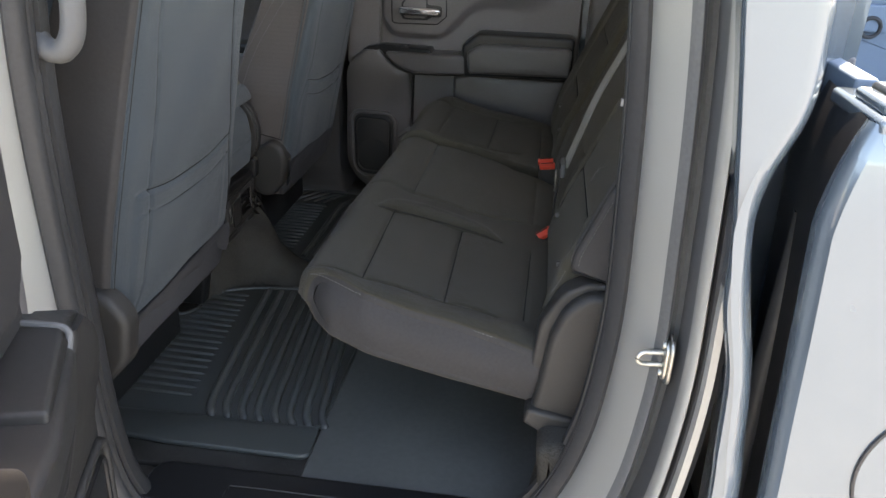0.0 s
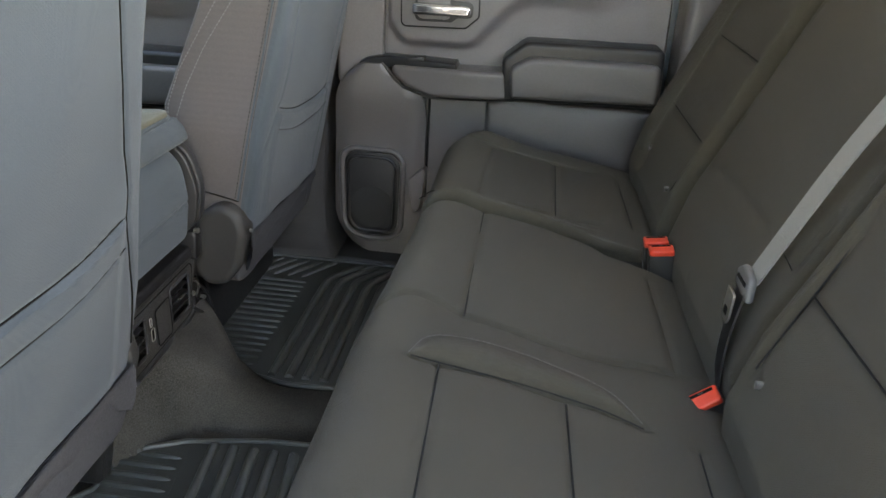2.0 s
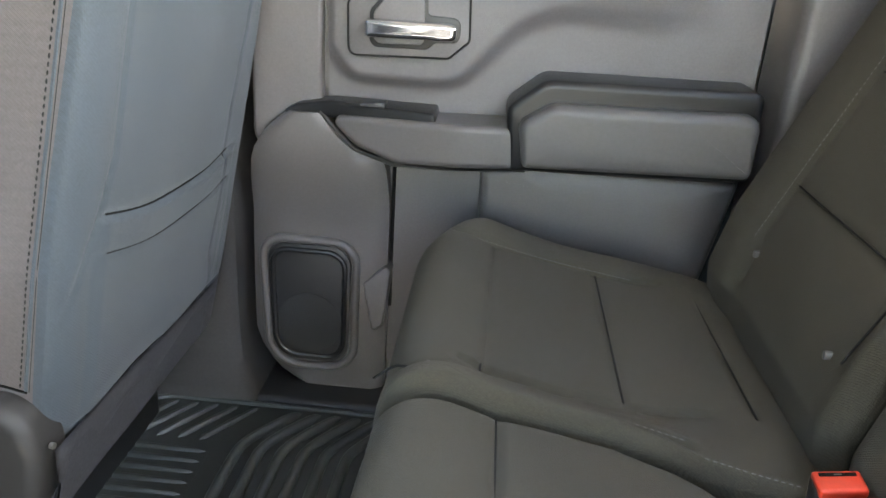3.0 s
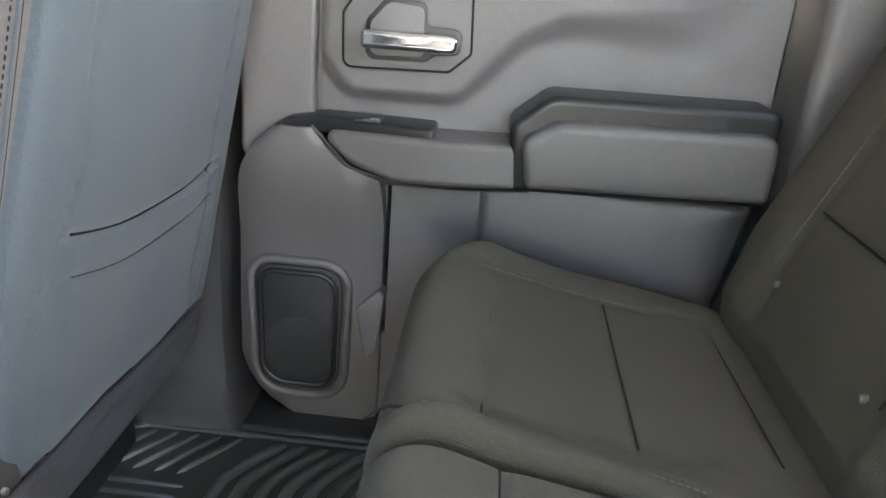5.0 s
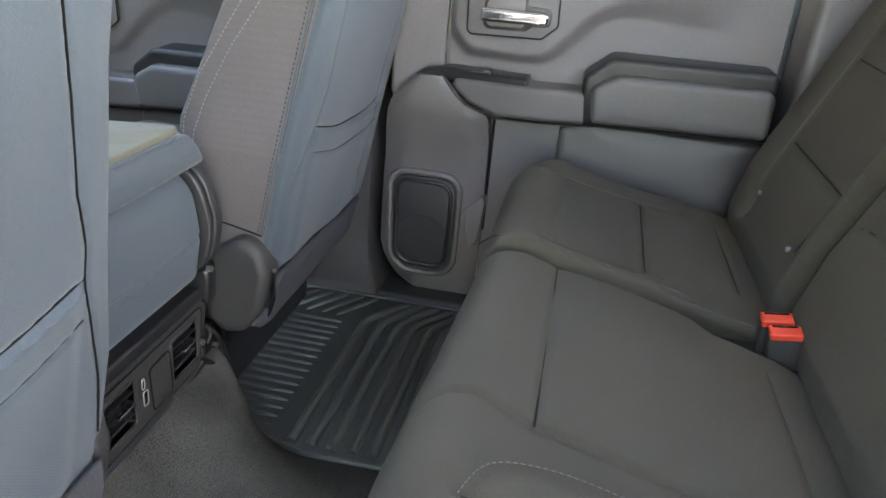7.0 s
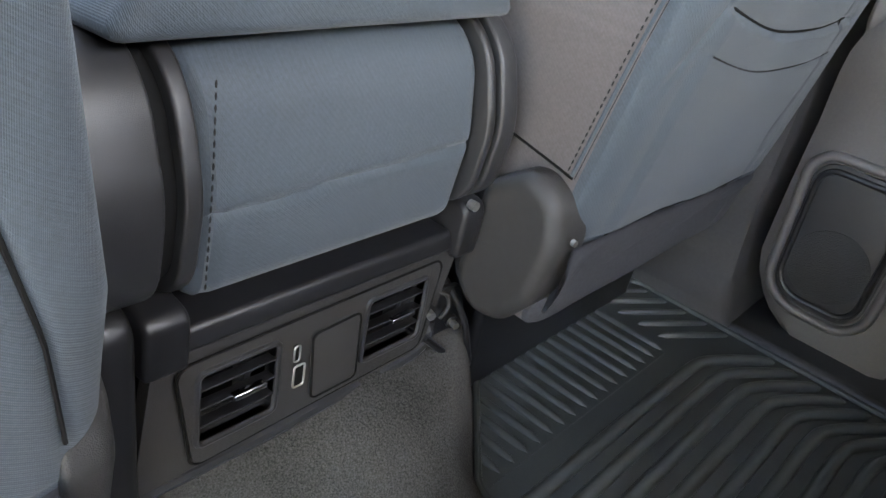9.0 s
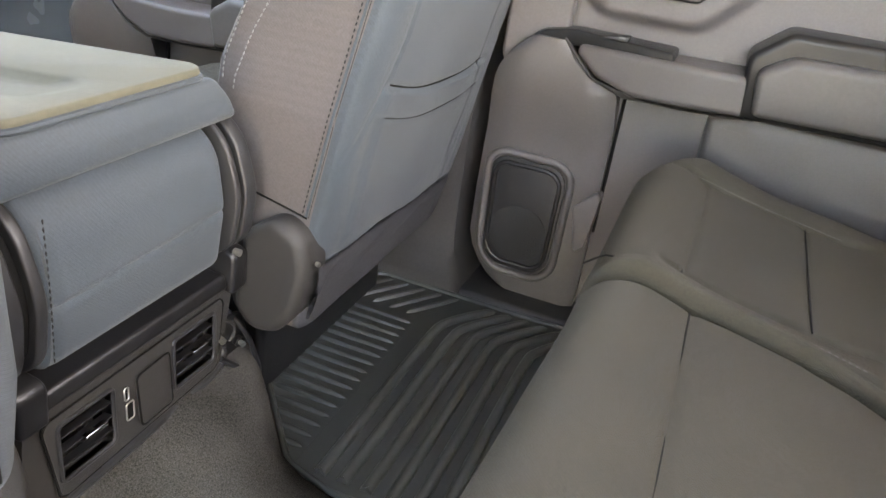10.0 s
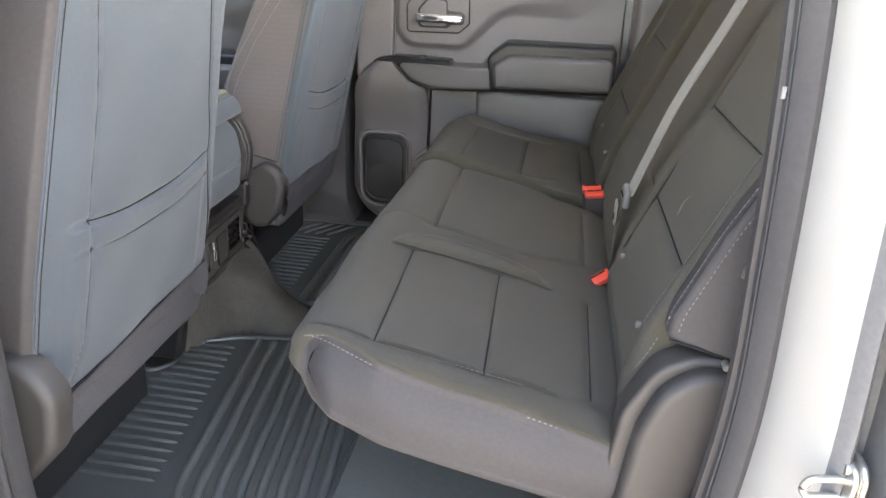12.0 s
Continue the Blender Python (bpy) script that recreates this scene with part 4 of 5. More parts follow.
bol = resample(round_poly([(0.343, 0.446, 0.012)] + [(x, z) for z, x in EDGE[1:4]] + [(0.522, 0.90, 0.02), (0.60, 0.90, 0.02), (0.52, 0.420, 0.02), (0.42, 0.432, 0.02)], 5), 0.008)


def bolster_warp(v, n):
    inward = np.clip((v[:, 1] + 0.650) / 0.09, 0, 1)
    front = np.clip((0.44 + 0.42 * (v[:, 2] - 0.6) - v[:, 0]) / 0.05, 0, 1)
    v[:, 0] += front * 0.032 * inward ** 1.6
    out = np.clip((v[:, 0] - back_x(v[:, 2])) / 0.12, 0, 1) * np.clip((-0.615 - v[:, 1]) / 0.04, 0, 1)
    v[:, 1] -= 0.022 * out
    v[:, 1] += 0.0015 * np.sin(v[:, 0] * 60 + v[:, 2] * 25) * out
    return v


def edge_path(z0, z1, y, lift=0.0, k=40):
    return [(float(np.interp(z, [a for a, b in EDGE], [b for a, b in EDGE])) + lift, y, z) for z in np.linspace(z0, z1, k)]


part("bolster", slab(bol, -0.667, -0.560, "y", 0.010, 0.02, 6, 0.006, bolster_warp), VINYL, sbx)
part("seam", tube(edge_path(0.455, 0.88, -0.661, 0.0015), 0.0011, 6), SEAMDARK, sbx, "dark line along a sewn seam")
part("stitching", dashes(edge_path(0.460, 0.88, -0.654, -0.0008), r=0.0006), THREAD, sbx, "grey thread stitching", "stuff", smooth=False)
part("stitching", dashes(edge_path(0.460, 0.88, -0.6685, 0.010), r=0.0006), THREAD, sbx, "grey thread stitching", "stuff", smooth=False)
part("lower_seam", tube(smooth_path([(0.346, -0.668, 0.449), (0.37, -0.672, 0.446), (0.42, -0.681, 0.438), (0.47, -0.689, 0.431)], 6), 0.0013, 6), SEAMDARK, sbx, "dark line along a sewn seam")
part("stitching", dashes(smooth_path([(0.338, -0.648, 0.440), (0.330, -0.648, 0.420), (0.318, -0.648, 0.396)], 6), r=0.0006), THREAD, sbx, "grey thread stitching", "stuff", smooth=False)
hook = thing("trim_hook", "small grey plastic hook beside the seat back", "hook")
part("hook", tube(smooth_path([(0.420, -0.680, 0.558), (0.413, -0.704, 0.562), (0.405, -0.714, 0.564), (0.398, -0.712, 0.557), (0.398, -0.706, 0.547)], 6), 0.0038, 8), ARMVINYL, hook)
cov = thing("seat_hinge_cover", "dark grey plastic hinge cover at the bench end", "seat trim")
backing = round_poly([(0.296, 0.200, 0.02), (0.301, 0.298, 0.08), (0.307, 0.360, 0.05), (0.337, 0.418, 0.05), (0.372, 0.438, 0.04), (0.47, 0.438, 0.02), (0.47, 0.195, 0.01)], 8)
shell = round_poly([(0.302, 0.196, 0.02), (0.313, 0.250, 0.08), (0.323, 0.350, 0.08), (0.342, 0.402, 0.06), (0.375, 0.430, 0.05), (0.47, 0.432, 0.02), (0.47, 0.195, 0.01)], 8)
part("backing", slab(backing, -0.682, -0.640, "y", 0.006, 0.004, 4), COVERPLASTIC, cov)
part("cover", slab(shell, -0.706, -0.680, "y", 0.012, 0.004, 6), COVERPLASTIC, cov)
part("lip", slab(round_poly([(0.297, 0.198, 0.006), (0.330, 0.180, 0.01), (0.38, 0.190, 0.01), (0.38, 0.212, 0.01), (0.30, 0.226, 0.01)], 4), -0.716, -0.665, "y", 0.006), COVERPLASTIC, cov)
part("bolt", tube([(0.404, -0.682, 0.437), (0.404, -0.694, 0.437)], 0.0040, 10), ZINC, cov, "small steel bolt")
part("kick_carpet", slab(round_poly([(0.315, 0.0, 0.02), (0.330, 0.11, 0.05), (0.318, 0.20, 0.02), (0.47, 0.20, 0.02), (0.47, 0.0, 0.02)], 5), -0.775, -0.66, "y", 0.02, 0.01), CARPET, cov, "dark carpet below the cover")


# ---- belts and buckles ----
def buckle(x, y, z, lean, roll, label):
    b = thing("belt_buckle", label, "seat belt buckle", "belt buckles")
    m = Matrix.Translation((x, y, z)) @ Matrix.Rotation(radians(lean), 4, "Y") @ Matrix.Rotation(radians(roll), 4, "X")
    mv = lambda sh: ([m @ Vector(p) for p in sh[0]], sh[1])
    part("housing", mv(slab(round_poly([(-0.0185, -0.075, 0.004), (0.0185, -0.075, 0.004), (0.0205, -0.001, 0.004), (-0.0205, -0.001, 0.004)], 4), -0.011, 0.011, "y", 0.004)), COVERPLASTIC, b)
    part("button", mv(slab(round_poly([(-0.0195, -0.008, 0.003), (0.0195, -0.008, 0.003), (0.0195, 0.0025, 0.003), (-0.0195, 0.0025, 0.003)], 4), -0.0125, 0.0105, "y", 0.003)), RED, b, "red release button")
    part("slot", mv(block(-0.015, 0.015, 0.0030, 0.0072, -0.004, 0.0030, 0.0006)), GROOVE, b, "dark tongue slot")
    part("slot_mark", mv(block(-0.003, 0.003, 0.0042, 0.0054, 0.0, 0.0034, 0.0002)), LIGHTTRIM, b, "pale mark in the slot")
    return b


buckle(0.305, 0.150, 0.348, -8, 8, "black belt buckle with a red release button")
buckle(0.300, 0.180, 0.350, -8, 8, "black belt buckle with a red release button")
buckle(0.304, -0.222, 0.318, -38, 20, "orange-red belt buckle tucked in its slot")


def ribbon(path, wide, thick=0.0012):
    p, w = np.array(path, float), np.array(wide, float)
    t = np.gradient(p, axis=0)
    nrm = np.cross(t, w)
    nrm /= np.linalg.norm(nrm, axis=1)[:, None]
    v = np.stack([p - w / 2 - nrm * thick, p + w / 2 - nrm * thick, p + w / 2 + nrm * thick, p - w / 2 + nrm * thick], 1).reshape(-1, 3)
    m = len(p)
    f = [(j * 4 + i, j * 4 + (i + 1) % 4, j * 4 + 4 + (i + 1) % 4, j * 4 + 4 + i) for j in range(m - 1) for i in range(4)]
    return v, f + [(0, 1, 2, 3), tuple((m - 1) * 4 + i for i in range(4))]


belt = thing("seat_belt", "grey webbing seat belt hanging with its metal tongue", "seat belt")
part("webbing", ribbon(smooth_path([(0.337, -0.190, 0.458), (0.357, -0.212, 0.535), (0.384, -0.238, 0.630), (0.440, -0.262, 0.770), (0.50, -0.30, 0.95)], 8), (0.008, -0.021, 0.0)), WEB, belt, "grey webbing strap")
part("webbing", ribbon(smooth_path([(0.330, -0.188, 0.448), (0.324, -0.186, 0.39), (0.325, -0.19, 0.33), (0.34, -0.19, 0.29)], 8), (0.004, 0.040, 0.0)), BLACKPLASTIC, belt, "black lower strap")
part("tongue_guide", slab(round_poly([(-0.215, 0.438, 0.006), (-0.165, 0.444, 0.006), (-0.160, 0.462, 0.008), (-0.180, 0.474, 0.008), (-0.212, 0.468, 0.008)], 5), 0.327, 0.337, "x", 0.004), LIGHTTRIM, belt, "grey plastic tongue guide")
part("guide_slot", block(0.3255, 0.3285, -0.205, -0.172, 0.455, 0.460, 0.0012), GROOVE, belt, "dark belt slot")
tongue = part("tongue", slab(round_poly([(-0.200, 0.442, 0.003), (-0.172, 0.444, 0.003), (-0.168, 0.414, 0.005), (-0.176, 0.403, 0.004), (-0.190, 0.401, 0.004), (-0.198, 0.412, 0.005)], 4), 0.3185, 0.3215, "x", 0.001), ZINC, belt, "steel buckle tongue")
part("tongue_hole", block(0.3175, 0.3190, -0.189, -0.178, 0.411, 0.421, 0.0006), GROOVE, tongue, "dark hole in the tongue")


# ---- front seats ----
def seat_back_x(z):
    return -0.352 + 0.20 * (z - 0.488)


def front_seat(s):
    seat = thing("front_seat", "dark grey cloth front seat with a pocket on its back", "front seat", "front seats")
    MID, WIDE = (0.463, 1.0) if s > 0 else (0.454, 1.045)
    # outline seen from above, rear edge at 0, side to side from inner to outer edge
    out = resample(round_poly([(0.0, -0.5, 0.10), (0.0, 0.5, 0.10), (-1.0, 0.5, 0.06), (-1.0, -0.5, 0.06)], 10) * (0.2, 0.49), 0.0042) / (0.2, 0.49)

    def inner_edge(z):
        """The driver's seat narrows towards its shoulder on the inner side."""
        return np.interp(z, [0.30, 0.38, 0.49, 0.60, 0.67, 1.0], [0.196, 0.196, 0.214, 0.234, 0.246, 0.27])

    def warp(v, n):
        u, w, z = v[:, 0].copy(), v[:, 1].copy(), v[:, 2].copy()
        depth = np.interp(z, [0.16, 0.33, 0.49, 0.69, 1.0], [0.10, 0.17, 0.19, 0.15, 0.10])
        half = np.interp(z, [0.16, 0.30, 0.45, 0.70, 1.0], [0.47, 0.49, 0.49, 0.455, 0.40])
        x = -0.352 + 0.20 * (z - 0.488) + u * depth
        y = MID + w * half * WIDE
        if s < 0:
            y = np.where(w < 0, MID + w * 2 * (MID - inner_edge(z)), y)
        k = np.clip(n[:, 0], 0, 1) ** 2
        return np.stack([x + relief(y, z) * k, s * y, z], 1)

    def drivers_seam(z):
        return np.interp(z, [0.20, 0.29, 0.372, 0.447, 0.487, 0.522, 0.572, 0.644, 0.73, 1.0], [0.205, 0.215, 0.228, 0.248, 0.262, 0.267, 0.285, 0.298, 0.322, 0.345])

    def hem_z(y):
        return 0.268 - 0.02 * min(1, max(0, (y - 0.3) / 0.3))

    def pocket_z(y):
        u = (y - 0.262) / 0.36
        return 0.489 - 0.020 * np.sin(np.clip(u, 0, 1) * math.pi) - (0.03 * np.clip(u, 0, 1) if s > 0 else 0)

    def relief(yy, z):
        """How far the back's cover stands out at a place."""
        d = np.zeros_like(yy)
        pocket = pocket_z(yy)
        soft = np.clip((yy - 0.262) / 0.02, 0, 1) * np.clip((0.652 - yy) / 0.02, 0, 1)
        below = np.clip((pocket - z) / 0.004, 0, 1)
        d += 0.0045 * below * soft * np.clip((z - 0.24) / 0.05, 0, 1)
        d -= 0.004 * np.exp(-((z - pocket - 0.003) / 0.004) ** 2) * soft
        d -= 0.0022 * np.exp(-((z - pocket + 0.036) / 0.003) ** 2) * soft
        edge_o = np.interp(z, [0.2, 0.26, 0.32, 0.48, 0.63, 0.75, 1.0], [0.64, 0.627, 0.60, 0.604, 0.607, 0.613, 0.60])
        edge_i = drivers_seam(z) if s < 0 else np.interp(z, [0.2, 0.36, 0.43, 0.49, 0.54, 0.62, 0.70, 1.0], [0.20, 0.203, 0.241, 0.268, 0.282, 0.287, 0.291, 0.31])
        for e in (edge_o, edge_i):
            d -= 0.0028 * np.exp(-((yy - e) / 0.0035) ** 2)
        hem = 0.268 - 0.02 * np.clip((yy - 0.3) / 0.3, 0, 1)
        d -= 0.003 * np.exp(-((z - hem) / 0.003) ** 2)
        d += 0.006 * np.exp(-((z - 0.62) / 0.12) ** 2 - ((yy - 0.45) / 0.13) ** 2)
        d += 0.002 * np.sin(yy * 30 + z * 8) * np.sin(z * 17)
        return d

    def settle(path):
        """Evens out how a thread lies over the folds it crosses."""
        p = np.array(path)
        k = np.pad(p[:, 0], 4, mode="edge")
        p[:, 0] = np.convolve(k, np.ones(9) / 9, "valid")
        return p

    def on_back(y, z, lift=0.0):
        return (seat_back_x(z) + float(relief(np.array([y]), np.array([z]))[0]) + lift, s * y, z)

    bv, bf = slab(out, 0.165, 1.0, "z", 0.02, 0.05, 5, 0.0035, warp)
    def panel_of(f):
        if len(f) > 4:
            return "rear"
        u, w = out[f[0] % len(out)]
        if u * 0.2 <= (-0.006 if s < 0 and w > 0 else -0.031):
            return "side"
        y, z = s * bv[f[0]][1], bv[f[0]][2]
        return "band" if z < hem_z(y) - 0.004 else "rear"

    kinds = [panel_of(f) for f in bf]
    part("seat_back", (bv, [f for f, k in zip(bf, kinds) if k == "rear"]), BACKCLOTH, seat)
    part("side_panel", (bv, [f for f, k in zip(bf, kinds) if k == "side"]), SIDECLOTH if s > 0 else VINYL, seat, "grey cloth side panels tinted for warm bounced light" if s > 0 else "dark vinyl side panels")
    part("hem_band", (bv, [f for f, k in zip(bf, kinds) if k == "band"]), HEMCLOTH, seat, "dark felted hem band")
    ys = np.linspace(0.284 if s > 0 else 0.264, 0.602 if s < 0 else 0.622, 40)
    part("pocket_seam", tube(settle([on_back(y, float(pocket_z(y)) + 0.003, 0.0005) for y in ys]), 0.0013, 6), GROOVE, seat, "dark pocket opening")
    part("pocket_hem", tube(settle([on_back(y, float(pocket_z(y)) - 0.036, 0.0003) for y in ys]), 0.0009, 6), SEAMDARK, seat, "sewn pocket hem")
    zs = np.linspace(0.28, 0.97, 60)
    part("panel_seam", tube(([on_back(float(np.interp(z, [0.2, 0.26, 0.32, 0.48, 0.63, 0.75, 1.0], [0.64, 0.627, 0.60, 0.604, 0.607, 0.613, 0.60])), z, 0.0002) for z in zs]), 0.0007, 6), SEAMDARK, seat, "sewn panel seam")
    if s < 0:
        part("panel_seam", tube([on_back(float(drivers_seam(z)), z, 0.0006) for z in np.linspace(0.30, 0.97, 60)], 0.0012, 6), GROOVE, seat, "dark sewn panel seam")
    part("hem_seam", tube(settle([on_back(y, 0.268 - 0.02 * max(0, min(1, (y - 0.3) / 0.3)), 0.0003) for y in np.linspace(0.275, 0.640, 40)]), 0.0010, 6), SEAMDARK, seat, "sewn hem seam")
    inner, outer = s * (MID - 0.245 * WIDE), s * (MID + 0.245 * WIDE)
    for y, sgn in ((inner, -1), (outer, 1)):
        zs = np.linspace(0.335, 0.72, 30)
        off = s * sgn * 0.0005
        du, dy = (0.026, 0.012) if s < 0 and sgn > 0 else (0.0, 0.0)
        yy = lambda z: -float(inner_edge(z)) + off if s < 0 and sgn < 0 else s * (MID + sgn * 0.5 * WIDE * float(np.interp(z, [0.16, 0.30, 0.45, 0.70, 1.0], [0.47, 0.49, 0.49, 0.455, 0.40])) - sgn * dy) + off
        part("welt", tube([(seat_back_x(z) - 0.031 + du, yy(z) - off * 3, z) for z in np.linspace(0.33, 0.97, 40)], 0.0022, 6), BACKCLOTH, seat)
        # A dark tube drawn as the welt's shadow line.
        part("welt_shadow", tube([(seat_back_x(z) - 0.0275 + du, yy(z) - off * 2, z) for z in np.linspace(0.33, 0.97, 40)], 0.0007, 6), SEAMDARK, seat, "dark line along a sewn seam")
        part("stitching", dashes([(seat_back_x(z) - 0.036 + du, yy(z), z) for z in zs], r=0.0009), SEAMDARK, seat, "dark thread stitching", "stuff", smooth=False)
        part("stitching", dashes([(float(np.interp(z, [0.47, 0.523, 0.593, 0.689, 0.80], [-0.515, -0.496, -0.461, -0.399, -0.335])), yy(z) + off, z) for z in np.linspace(0.46, 0.78, 24)], r=0.0011), THREAD, seat, "grey thread stitching", "stuff", smooth=False)
        if s > 0:
            part("stitching", dashes([(float(np.interp(z, [0.49, 0.55, 0.626, 0.692, 0.80], [-0.529, -0.507, -0.463, -0.424, -0.36])), yy(z) + off, z) for z in np.linspace(0.47, 0.78, 24)], r=0.0013), THREAD, seat, "pale thread stitching along the front edge", "stuff", smooth=False)
        # recliner cover
        c = round_poly([(-0.482, 0.303, 0.03), (-0.436, 0.335, 0.04), (-0.402, 0.314, 0.035), (-0.393, 0.275, 0.04), (-0.405, 0.213, 0.04), (-0.432, 0.178, 0.03), (-0.468, 0.170, 0.03), (-0.494, 0.20, 0.03)], 7)
        if sgn > 0 and s < 0:
            c = round_poly([(-0.60, 0.345, 0.03), (-0.385, 0.355, 0.05), (-0.345, 0.31, 0.05), (-0.358, 0.225, 0.05), (-0.42, 0.155, 0.04), (-0.60, 0.13, 0.03)], 7)
        a, b = sorted((y - s * sgn * 0.02, y + s * sgn * ((0.030 if s > 0 else 0.010) if sgn < 0 else 0.022)))
        if s > 0 and sgn > 0:
            continue
        part("side_seam", tube(smooth_path([(seat_back_x(0.335) - 0.03, yy(0.335) + off, 0.330), (-0.44, yy(0.34) + off, 0.336), (-0.50, yy(0.35) + off, 0.348)], 6), 0.0012, 6), GROOVE, seat, "dark line along a sewn seam")
        part("recliner_cover", slab(c, a, b, "y", 0.014 if sgn * s < 0 else 0.004, 0.014 if sgn * s > 0 else 0.004, 6), COVERPLASTIC, seat, "dark plastic recliner cover")
        if s > 0 and sgn < 0:
            part("screw", tube([(-0.390, y + s * sgn * 0.012, 0.283), (-0.386, y + s * sgn * 0.0125, 0.283)], 0.0032, 10), ZINC, seat, "bright steel screw")
    # hem flap under the back
    # loose skirt: its lower edge sags and ends in a hanging tip on the inner side
    k, v = 34, []
    for i in range(k):
        u = i / (k - 1)
        y = (0.212 if s > 0 else 0.222) + (0.655 - 0.217) * u
        low = float(np.interp(u, [0, 0.05, 0.12, 0.3, 0.6, 1.0], [0.197, 0.208, 0.226, 0.210, 0.205, 0.222])) + 0.003 * math.sin(u * 23)
        for j in range(6):
            w = j / 5
            z = hem_z(y) + 0.004 + (low - hem_z(y)) * w
            v.append((seat_back_x(z) + 0.0075 + 0.004 * w * math.sin(w * 3 + u * 19) - 0.010 * w * w + 0.012 * max(0, 1 - u / 0.10) * w, s * y, z))
    quads = [(i * 6 + j, i * 6 + j + 1, i * 6 + j + 7, i * 6 + j + 6) for i in range(k - 1) for j in range(5)]
    under = [(x - 0.003, y, z) for x, y, z in v]
    m = len(v)
    rim = [i * 6 + 5 for i in range(k)]
    part("hem_flap", (v + under, quads + [tuple(m + q for q in f[::-1]) for f in quads] + [(a, b, b + m, a + m) for a, b in zip(rim, rim[1:])]), HEMCLOTH, seat, "loose dark felt skirt")
    # seat cushion and base ahead of the back
    a, b = sorted((s * 0.22, s * 0.70))
    part("seat_cushion", slab(round_poly([(-0.47, 0.22, 0.03), (-0.47, 0.33, 0.04), (-0.90, 0.345, 0.06), (-0.92, 0.22, 0.05)], 6), a, b, "y", 0.04, seg=5), CLOTH, seat)
    a, b = sorted((s * 0.27, s * 0.66))
    part("seat_base", block(-0.88, -0.50, a, b, 0.0, 0.225, 0.01), BLACKPLASTIC, seat)
    for y in (0.27, 0.62):
        part("seat_rail", block(-0.95, -0.58, s * y - 0.02, s * y + 0.02, -0.004, 0.03, 0.004), BLACKPLASTIC, seat)
    return seat


front_seat(-1)
front_seat(1)

# ---- centre seat and console ----
con = thing("centre_console", "folded centre seat over a console with rear air vents", "centre console")


def lid_warp(v, n):
    v[:, 1] *= np.interp(v[:, 2], (0.455, 0.500), (1.0, 0.80))
    return lid_fall(v)


def lid_fall(v):
    # the lid dips towards the front
    v = np.array(v, float)
    v[:, 2] -= 0.075 * np.clip(-0.474 - v[:, 0], 0, 1)
    return v


def dished(outer, inner, top, thick, deep):
    """A padded sheet with a finger recess sunk into it."""
    c = inner.mean(0)
    turns = np.sort(np.concatenate([np.arctan2(*(p - c).T[::-1]) for p in (outer, inner)]))

    def rim(p, scale, z):
        q = p - c
        w = np.arctan2(q[:, 1], q[:, 0])
        k = np.argsort(w)
        x, y = (np.interp(turns, w[k], q[k, i], period=2 * math.pi) for i in (0, 1))
        return np.stack([c[0] + x * scale, c[1] + y * scale, np.full(len(x), z)], 1)
    rings = [rim(outer, 1.0, top - thick), rim(outer, 1.0, top - 0.005), rim(outer, 0.995, top - 0.001), rim(outer, 0.985, top), rim(inner, 1.06, top), rim(inner, 1.0, top - 0.003),
             rim(inner, 0.86, top - deep * 0.8), rim(inner, 0.80, top - deep), rim(inner, 0.2, top - deep)]
    n, m = len(turns), len(rings)
    f = [(j * n + i, j * n + (i + 1) % n, (j + 1) * n + (i + 1) % n, (j + 1) * n + i) for j in range(m - 1) for i in range(n)]
    return np.concatenate(rings), f + [tuple((m - 1) * n + i for i in range(n))]


part("lid", slab(resample(round_poly([(-0.464, 0.452, 0.012), (-0.463, 0.48, 0.03), (-0.471, 0.499, 0.008), (-0.95, 0.497, 0.02), (-0.96, 0.45, 0.02)], 6), 0.008), -0.156, 0.160, "y", 0.012, seg=5, warp=lid_warp), BACKCLOTH, con)
top_edge = round_poly([(-0.474, -0.120, 0.02), (-0.474, 0.122, 0.025), (-0.94, 0.122, 0.03), (-0.94, -0.120, 0.03)], 8)
sheet, faces = dished(resample(top_edge, 0.01), resample(round_poly([(-0.512, -0.062, 0.03), (-0.512, 0.010, 0.03), (-0.80, 0.010, 0.03), (-0.80, -0.062, 0.03)], 8), 0.006), 0.511, 0.016, 0.0095)
part("lid_top", (lid_fall(sheet), faces), LIDTOP, con, "olive grey vinyl top", angle=60)
part("piping", tube(lid_fall([(x, y, 0.501) for x, y in resample(top_edge, 0.01)]), 0.0032, 8, True), BACKCLOTH, con)
roll = resample(round_poly([(-0.472, 0.285, 0.02), (-0.462, 0.36, 0.10), (-0.475, 0.445, 0.06), (-0.60, 0.46, 0.06), (-0.66, 0.36, 0.08), (-0.60, 0.27, 0.06)], 8), 0.006)


def roll_warp(v, n):
    k = np.clip(n[:, 0], 0, 1)
    d = -0.003 * np.exp(-((v[:, 2] - 0.352 - 0.03 * v[:, 1]) / 0.0025) ** 2) - 0.003 * np.exp(-((v[:, 1] + 0.093) / 0.002) ** 2)
    v[:, 0] += d * k
    return v


part("folded_back", slab(roll, -0.105, 0.138, "y", 0.012, seg=4, step=0.006, warp=roll_warp), BACKCLOTH, con)
part("stitching", dashes([(-0.4655 + 0.004 * math.sin((z - 0.29) * 14), -0.099, z) for z in np.linspace(0.30, 0.44, 24)], r=0.0008), SEAMDARK, con, "thread stitching", "stuff", smooth=False)
disc = round_poly([(-0.462, 0.30, 0.04), (-0.452, 0.37, 0.09), (-0.475, 0.445, 0.06), (-0.60, 0.47, 0.07), (-0.68, 0.36, 0.09), (-0.60, 0.26, 0.07)], 8)
